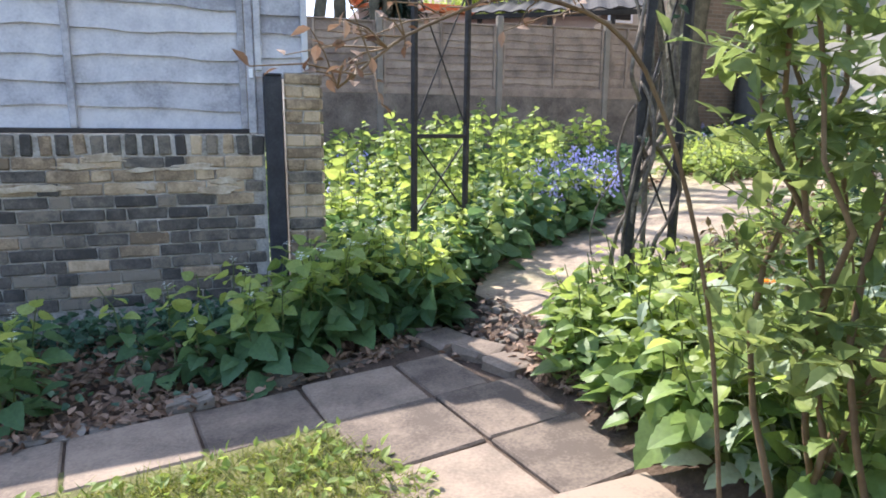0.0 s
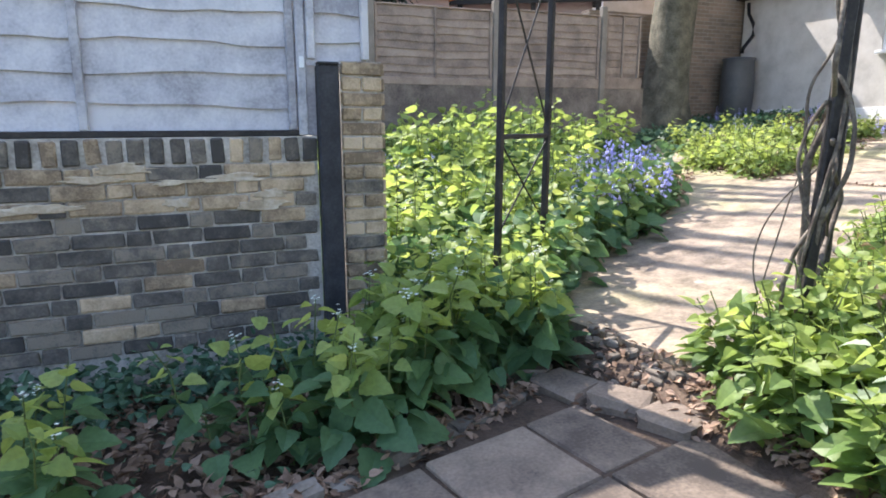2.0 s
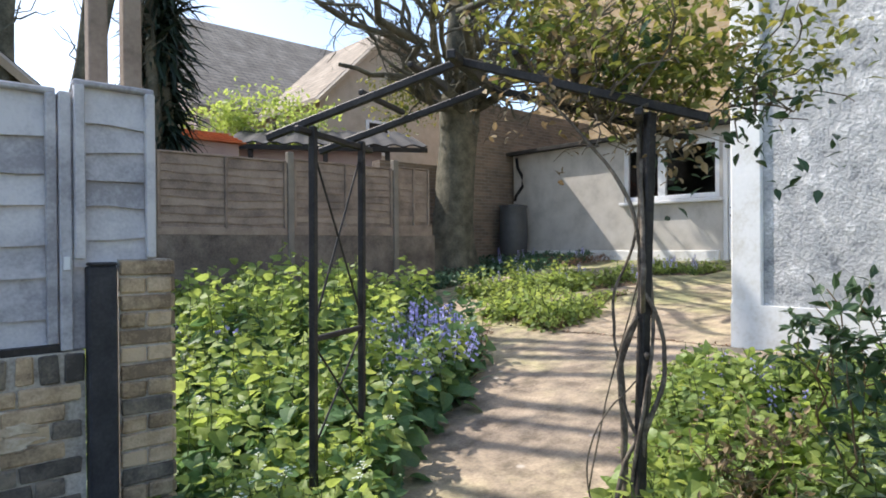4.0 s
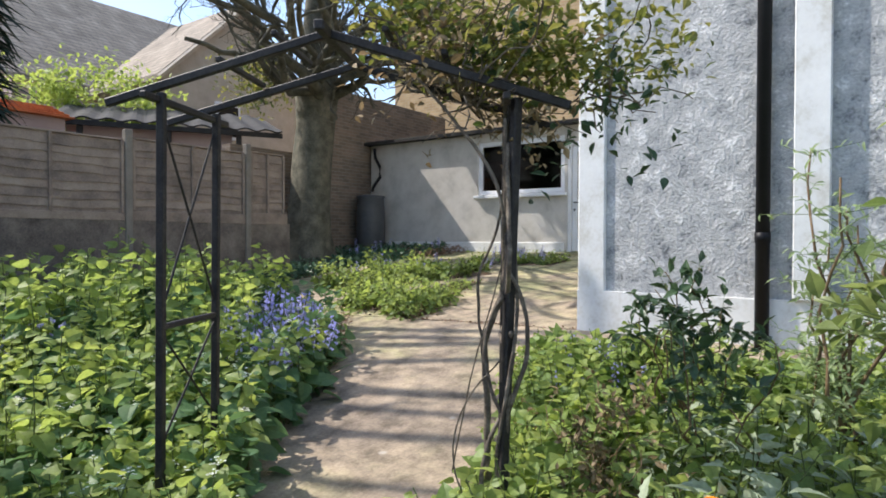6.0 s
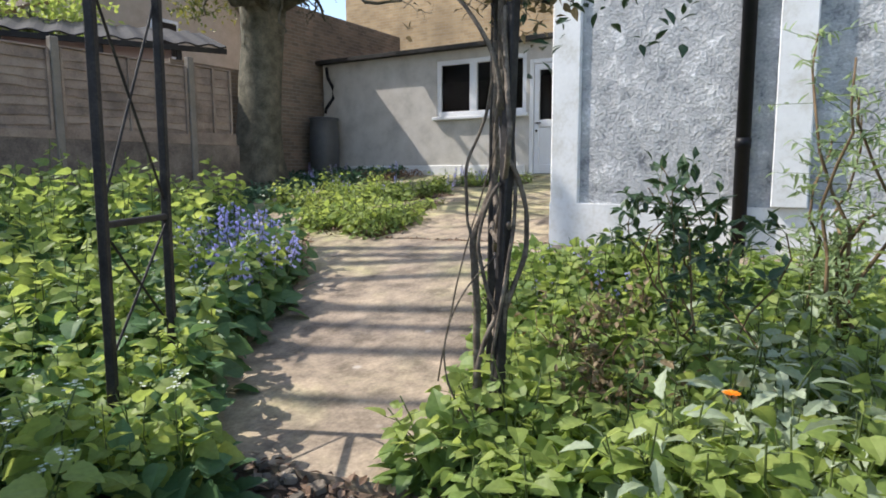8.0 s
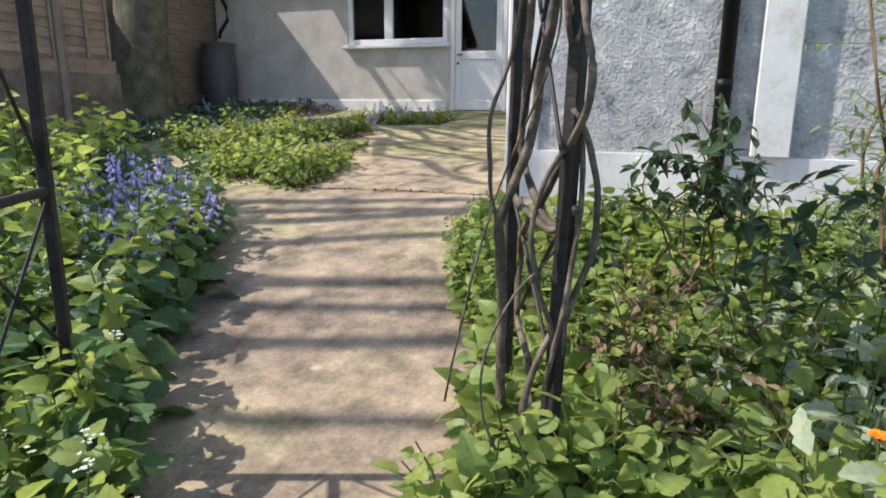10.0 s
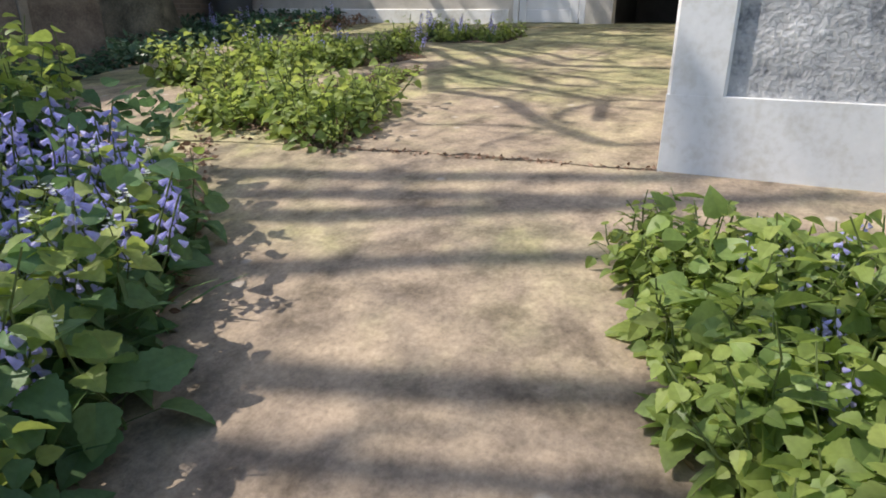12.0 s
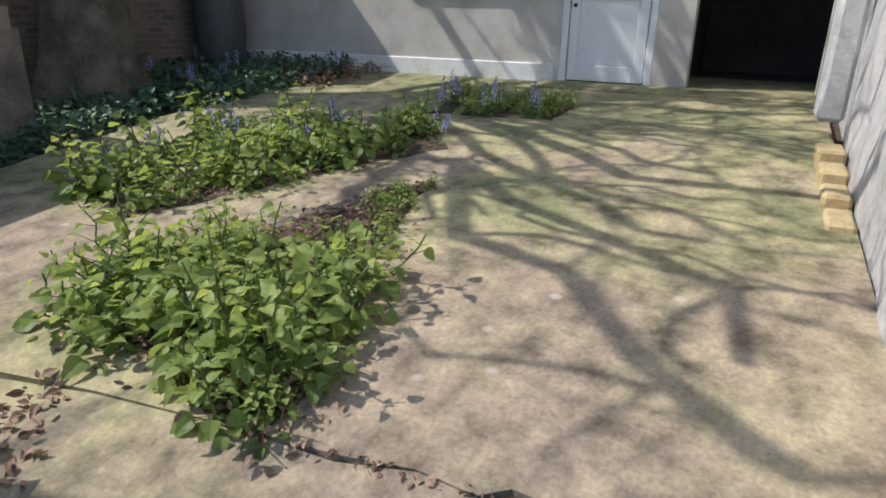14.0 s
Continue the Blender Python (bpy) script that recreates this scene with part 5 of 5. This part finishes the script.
spread(bells, scatter([(0.6, 5.5), (2.6, 6.8), (2.6, 8.5), (0.6, 8.5)], 26, 0.25), (1.35, 1.75))
spread(bells, scatter(DARK_BED, 9, 0.3), (0.6, 0.85))
spread(bells, scatter(FAR_BED, 6, 0.25), (0.6, 0.8))
spread(bells, scatter(CLUMP, 6, 0.15), (0.55, 0.75))
spread(broad, scatter([(1.5, 2.2), (1.7, 2.58), (2.85, 2.88), (3.27, 3.1), (3.7, 3.2), (4.0, 2.9), (4.15, 1.2), (1.5, 0.9)], 150, 0.16), (0.75, 1.1))
spread(lowp, scatter([(2.9, 2.94), (3.4, 3.2), (4.08, 3.54), (4.25, 3.45), (4.15, 2.9), (3.4, 2.85)], 30, 0.11), (0.9, 1.3))
spread(bells, scatter([(3.3, 2.9), (3.9, 3.25), (4.0, 2.8), (3.4, 2.5)], 9, 0.18), (0.55, 0.75))
spread(broad, scatter([(1.35, -0.6), (1.42, 1.9), (2.6, 1.4), (3.4, 0.3), (3.2, -0.8)], 40, 0.25), (0.9, 1.3))
spread(lowp, scatter([(4.9, 5.32), (5.05, 5.8), (5.17, 6.5), (5.5, 6.7), (5.85, 6.35), (5.7, 5.6), (5.4, 5.42)], 46, 0.11), (0.6, 1.6))
spread(lowp, scatter([(5.8, 5.65), (7.2, 5.95), (6.8, 6.1), (6.0, 5.85)], 14, 0.14), (0.4, 0.8))
spread(lowp, scatter(FAR_BED, 44, 0.15), (0.7, 1.75))
spread(lowp, scatter(CLUMP, 22, 0.12), (0.7, 1.0))
greyp = [stalk_plant("grey_leaved_plant", "silvery grey-green plant with lobed leaves", "plant", rng.uniform(0.46, 0.58), 14, 0.15, 0.085, LOBED, L_SILVER, L_SILVER, 0, M_STEM, i + 80, group="silvery plants in the bed", stems=4, bush=0.5) for i in range(4)]
spread(greyp, scatter([(1.48, 1.2), (1.55, 1.75), (1.95, 1.8), (2.0, 1.25)], 12, 0.14), (0.85, 1.1))
spread(greyp, scatter([(2.0, 1.2), (2.2, 1.9), (2.7, 2.0), (3.2, 1.3), (2.4, 0.9)], 12, 0.2), (0.8, 1.1))
settle(greyp + must + tallm + broad + lowp + bells)


def carpet(name, label, poly, n, h, size, tmpl, mat, up=0.35, lift=0.0):
    """Many loose leaves over a bed."""
    pl = scatter(poly, n)
    at = [(x, y, ground_z(x) - 0.03 + lift + h * rng.random() ** 1.4) for x, y in pl]
    way = np.c_[rng.normal(0, 1, (len(at), 2)), rng.normal(up, 0.5, len(at))]
    return tagged(part(name, Shape().leaves(at, way, rng.uniform(size * 0.6, size * 1.25, len(at)), tmpl, 0.6), mat), label, "ground cover", kind="stuff")


carpet("undergrowth", "dense low green leaves filling the flower bed", LEFT_BED, 7500, 0.5, 0.095, HEART, L_MUSTARD)
carpet("undergrowth", "dense low green leaves between path and house", RIGHT_BED, 6500, 0.3, 0.095, HEART, L_BROAD)
carpet("ivy", "dark ivy spreading along the foot of the brick wall", [(-3.2, 3.5), (-0.1, 3.5), (0.12, 3.55), (0.2, 3.95), (-3.2, 3.98)], 3600, 0.2, 0.045, HEART, L_IVY)
carpet("ivy", "sparse ivy leaves among dead leaves", WALL_BED, 800, 0.09, 0.04, HEART, L_IVY)
carpet("shade_plants", "dark low leaves in the shaded bed by the fence", DARK_BED, 6000, 0.22, 0.09, OVAL, L_IVY)
carpet("leaf_litter", "brown curled dead leaves on the soil", WALL_BED, 3800, 0.035, 0.06, OVAL, M_DEAD, 0.1, 0.01)
carpet("leaf_litter", "dead leaves caught between edging and slabs", [(-3, 2.05), (0.3, 2.72), (0.9, 2.93), (1.0, 3.1), (0.3, 2.92), (-3, 2.25)], 1300, 0.02, 0.05, OVAL, M_DEAD, 0.1, 0.03)
carpet("leaf_litter", "brown dead leaves lying at the step", [(0.95, 2.85), (1.2, 2.35), (1.5, 2.5), (1.5, 3.4), (1.2, 3.3)], 260, 0.02, 0.05, OVAL, M_DEAD, 0.1, 0.025)
carpet("leaf_litter", "dead leaves and crumbs in the soil patch", ISLAND, 1500, 0.02, 0.04, OVAL, M_DEAD, 0.1, 0.05)
carpet("leaf_litter", "dead leaves and stalks strewn round the soil patch", [(4.75, 5.1), (4.85, 6.0), (5.0, 6.7), (5.6, 6.9), (7.4, 6.1), (7.5, 5.85), (6.0, 5.5), (5.2, 5.15)], 420, 0.015, 0.04, OVAL, M_DEAD, 0.1, 0.04)
carpet("leaf_litter", "dead leaves lying beside the slabs", [(1.3, 1.9), (1.62, 1.9), (1.7, 2.62), (1.4, 2.6)], 500, 0.03, 0.05, OVAL, M_DEAD, 0.1, 0.02)
carpet("leaf_litter", "dead leaves on the soil beyond the kerb", FAR_BED, 900, 0.02, 0.045, OVAL, M_DEAD, 0.1, 0.04)
dry = Shape()
for x, y in scatter([(4.86, 5.26), (4.95, 5.9), (5.15, 6.0), (5.5, 5.5), (5.2, 5.3)], 130):
    z = ground_z(x)
    q = Vector((x + rng.normal(0, 0.06), y + rng.normal(0, 0.06), z + rng.uniform(0.03, 0.15)))
    dry.tube([Vector((x, y, z - 0.02)), Vector((x, y, z)).lerp(q, 0.6) + Vector((0, 0, 0.02)), q], [0.004, 0.003, 0.0015], 4, cap=False)
tagged(part("dead_stalks", dry, M_RUSTSTEM), "dry brown dead stalks at the edge of the soil patch", "dead stalks", kind="stuff")
carpet("leaf_litter", "heap of brown leaves against the kitchen wall", [(9.6, 8.6), (10.8, 8.4), (10.8, 10.4), (9.8, 10.2)], 1500, 0.14, 0.06, OVAL, M_DEAD, 0.1, 0.03)
carpet("leaf_litter", "dead leaves at the path edge", [(1.6, 2.55), (2.9, 2.85), (3.3, 3.1), (3.2, 3.2), (2.8, 3.02), (1.6, 2.7)], 260, 0.02, 0.045, OVAL, M_DEAD, 0.1, 0.035)
carpet("leaf_litter", "dead leaves under the tall plants", [(1.36, 3.45), (1.73, 4.0), (2.68, 4.65), (3.6, 5.1), (4.9, 6.2), (4.7, 6.3), (3.4, 5.2), (1.5, 4.0)], 420, 0.02, 0.05, OVAL, M_DEAD, 0.1, 0.035)
carpet("leaf_litter", "crumbs and dead leaves caught in the crack", [(5.02, 3.5), (5.06, 3.5), (5.0, 4.5), (4.93, 5.2), (4.88, 5.2), (4.94, 4.5)], 200, 0.008, 0.03, OVAL, M_DEAD, 0.1, 0.03)
carpet("grass", "thick sunlit grass at the slab edge", [(-1.2, 1.92), (0.30, 2.19), (0.44, 2.0), (0.56, 1.75), (0.5, 1.1), (-1.2, 1.1)], 9000, 0.0, 0.06, BLADE, L_GRASS, 1.2, 0.03)
carpet("grass", "patchy sunlit lawn grass beside the slabs", [(-6, 1.1), (0.3, 2.19), (0.44, -4), (-6, -4)], 9000, 0.0, 0.075, BLADE, L_GRASS, 1.4, 0.03)
carpet("lawn_weeds", "small yellow-green weeds in the lawn", [(-0.8, 2.02), (0.34, 2.2), (0.62, 1.75), (0.5, 1.2), (-0.8, 1.4)], 650, 0.05, 0.045, OVAL, L_TOP, 0.5, 0.03)


def shrub(name, label, at, h, stems, spread_r, leaf_n, size, tmpl, mat, wood, seed, r=0.008, low=0.25, lean=(0, 0)):
    """A shrub: several woody stems with leafy side shoots."""
    t = thing(name, label, "shrub", (at[0], at[1], ground_z(at[0]) - 0.05))
    lv, lw, ls = [], [], []
    for s in range(stems):
        a = rng.uniform(0, 6.28)
        tip = Vector((lean[0] + math.cos(a) * spread_r * rng.uniform(0.3, 1), lean[1] + math.sin(a) * spread_r * rng.uniform(0.3, 1), h * rng.uniform(0.7, 1.05)))
        pts = wander((rng.normal(0, 0.05), rng.normal(0, 0.05), 0), tip, 9, 0.2, seed + s * 1.37)
        part("stem", Shape().tube(pts, list(np.linspace(r, r * 0.4, 10)), 6), wood, t, smooth=True)
        side = Shape()
        for i in range(leaf_n):
            f = low + (1 - low) * rng.random()
            p = pts[int(f * 9)].lerp(pts[min(int(f * 9) + 1, 9)], (f * 9) % 1)
            o = Vector(rng.normal(0, 1, 3))
            o.z = abs(o.z) * 0.5
            o = o.normalized()
            q = p + o * rng.uniform(0.06, 0.26)
            side.tube([p, q], [0.0022, 0.0012], 3, cap=False)
            for j in range(6):
                lv.append(p.lerp(q, 0.3 + 0.14 * j))
                lw.append(o * 0.5 + Vector(rng.normal(0, 0.6, 3)))
                ls.append(size * rng.uniform(0.6, 1.2))
        part("side_growth", side, M_STEM, t)["kind"] = "stuff"
    part("foliage", Shape().leaves(lv, lw, ls, tmpl, 0.5), mat, t)
    return t


shrub("tall_shrub", "tall shrub with brown canes and pale green leaves by the slabs", (1.36, 1.05), 1.75, 7, 0.30, 34, 0.066, OVAL, L_SHRUB, M_RUSTSTEM, 3.0, 0.010, lean=(-0.18, -0.05))
shrub("tall_shrub", "leafy shrub with yellow-green leaves beside the lawn", (1.5, 0.55), 1.65, 8, 0.36, 34, 0.078, LANCE, L_SHRUB, M_RUSTSTEM, 9.0, 0.010)
dryb = thing("dry_branch", "dry arching branch with curled brown leaves leaning from the shrub", "branch", (1.2, 1.12, ground_z(1.2) - 0.03))
o = dryb.location
main = flow([Vector(q) - o for q in ((1.2, 1.12, -0.02), (1.08, 1.12, 0.7), (0.86, 1.1, 1.2), (0.6, 1.07, 1.32), (0.36, 1.03, 1.25), (0.2, 0.97, 1.14))])
part("stem", Shape().tube(main, list(np.linspace(0.007, 0.002, len(main))), 6), M_RUSTSTEM, dryb, smooth=True)
side, lv, lw = Shape(), [], []
for i in range(34):
    c = main[int(rng.integers(len(main) // 2, len(main)))]
    q = c + Vector((rng.normal(-0.05, 0.06), rng.normal(0, 0.06), rng.normal(0.0, 0.06)))
    side.tube([c, c.lerp(q, 0.5) + Vector((0, 0, 0.01)), q], [0.002, 0.0015, 0.001], 4, cap=False)
    for j in range(3):
        lv.append(c.lerp(q, 0.5 + 0.25 * j))
        lw.append(rng.normal(0, 1, 3))
part("twigwork", side, M_RUSTSTEM, dryb)["kind"] = "stuff"
part("dry_leaves", Shape().leaves(lv, lw, rng.uniform(0.014, 0.034, len(lv)), OVAL, 0.6), M_DEAD, dryb, "curled brown leaves")["kind"] = "stuff"
shrub("tall_shrub", "grey-green shrub standing before the house", (3.15, 1.35), 1.6, 6, 0.35, 30, 0.06, LANCE, L_GREY, M_RUSTSTEM, 14.0, 0.012)
shrub("rose_bush", "dark green rose bush before the white wall", (3.2, 2.1), 0.98, 6, 0.34, 8, 0.078, OVAL, L_ROSE, M_RUSTSTEM, 5.0, 0.007, 0.6)
shrub("rose_bush", "dark glossy rose bush in the leafy bed", (2.55, 1.78), 0.92, 5, 0.3, 7, 0.072, OVAL, L_ROSE, M_RUSTSTEM, 8.0, 0.007, 0.6)
shrub("rose_bush", "reddish brown rose shoots at the bed edge", (2.35, 2.3), 0.62, 6, 0.30, 9, 0.044, OVAL, L_RED, M_RUSTSTEM, 6.0, 0.005, 0.35)
shrub("rose_bush", "brownish young rose shoots among the green leaves", (2.0, 2.12), 0.52, 5, 0.26, 7, 0.042, OVAL, L_RED, M_RUSTSTEM, 7.3, 0.005, 0.35)
for (x, y) in ((1.83, 1.66),):
    t = thing("marigold", "single orange flower among the leaves", "flower", (x, y, ground_z(x) + 0.42), "orange flowers")
    a = np.arange(12) * 0.5236
    part("petals", Shape().leaves(np.zeros((12, 3)), np.c_[np.cos(a), np.sin(a), np.full(12, 0.25)], np.full(12, 0.028), PETAL, 0.1), L_YELLOW, t)
    part("stem", Shape().tube([(0, 0, -0.4), (0, 0, 0)], [0.003, 0.0025], 5), M_STEM, t)

# Stems added beyond the fence to cast shadow bars across the path
for i, (x, y, r, hh) in enumerate([(0.05, 10.6, 0.085, 9.5), (0.42, 10.9, 0.1, 10.5), (0.78, 10.4, 0.08, 9.0), (1.12, 10.8, 0.11, 10.5), (1.5, 10.5, 0.09, 9.8), (1.85, 10.9, 0.1, 10.2), (2.3, 10.6, 0.08, 9.6), (2.75, 10.7, 0.09, 10.0)]):
    t = thing("bare_sapling", "tall slim bare tree added beyond the brown fence to cast shadow bars", "tree", (x, y, 0.0), "bare saplings beyond the fence")
    pts = wander((0, 0, 0), (rng.normal(0, 0.25), rng.normal(0, 0.2), hh), 12, 0.35, i * 3.3)
    part("trunk", Shape().tube(pts, list(np.linspace(r * 1.3, r * 0.6, 13)), 7), M_BARK, t, smooth=True)
    tg = Shape()
    for j in range(26):
        p = pts[int(rng.integers(5, 13))]
        q = p + Vector((rng.normal(0, 0.45), rng.normal(0, 0.35), rng.uniform(0.3, 1.1)))
        tg.tube(wander(p, q, 4, 0.15, j), [0.016, 0.013, 0.01, 0.007, 0.004], 4, cap=False)
    part("twigwork", tg, M_BARK, t)["kind"] = "stuff"

# spiky palm, evergreens and hedge beyond the fences
palm = thing("cordyline_palm", "dark spiky cordyline palm behind the fence", "palm", (2.65, 10.8, 0))
part("trunk", Shape().tube(wander((0, 0, 0), (0.1, 0, 4.6), 6, 0.2, 4), [0.13, 0.12, 0.11, 0.11, 0.1, 0.1, 0.1], 9), M_BARK, palm, smooth=True)
n = 1100
z = rng.uniform(2.6, 5.4, n)
w = rng.normal(0, 1, (n, 3))
w[:, 2] = rng.normal(-0.15, 0.6, n)
part("leaves", Shape().leaves(np.c_[rng.normal(0.08, 0.07, (n, 2)), z], w, rng.uniform(0.45, 0.75, n), (BLADE[0] * np.array([1.6, 1, 1]), BLADE[1]), 0.3), L_DARK, palm)


def leafy_mass(name, label, at, size, n, leaf, mat, trunk=True):
    t = thing(name, label, "tree", at)
    if trunk:
        part("trunk", Shape().tube(wander((0, 0, 0), (0, 0, size[2] * 0.8), 6, 0.2, at[0]), list(np.linspace(0.16, 0.05, 7)), 8), M_BARK, t, smooth=True)
    c = rng.normal(0, 1, (70, 3))
    c = c / np.linalg.norm(c, axis=1)[:, None] * rng.uniform(0.35, 1, (70, 1)) * np.array(size) / 2 + np.array([0, 0, size[2] * 0.55])
    k = rng.integers(0, 70, n)
    p = c[k] + rng.normal(0, 0.13, (n, 3)) * np.array(size) / 2
    part("crown", Shape().leaves(p, rng.normal(0, 1, (n, 3)), rng.uniform(leaf * 0.6, leaf * 1.3, n), OVAL), mat, t)


leafy_mass("garden_tree", "yellow-green shrub beyond the fence", (6.9, 15.6, 2.2), (4.2, 2.0, 3.0), 5000, 0.14, L_TOP)
leafy_mass("garden_tree", "dark tree beyond the shed", (-3.5, 17.0, 1.0), (5, 4, 9), 7000, 0.22, L_DARK)
leafy_mass("garden_tree", "small orange-leaved bush at the big tree", (7.2, 10.9, 3.6), (1.8, 1.0, 1.4), 700, 0.09, L_VINE, False)
carpet("leaf_litter", "brown dead leaves on bare soil beside the slabs", [(1.22, 2.45), (1.3, 1.7), (1.5, 1.7), (1.5, 2.62)], 330, 0.02, 0.05, OVAL, M_DEAD, 0.1, 0.035)
carpet("weeds", "small green weeds in the soil beside the slabs", [(1.26, 2.45), (1.32, 1.9), (1.5, 1.9), (1.5, 2.6)], 120, 0.08, 0.05, HEART, L_BROAD, 0.4, 0.03)
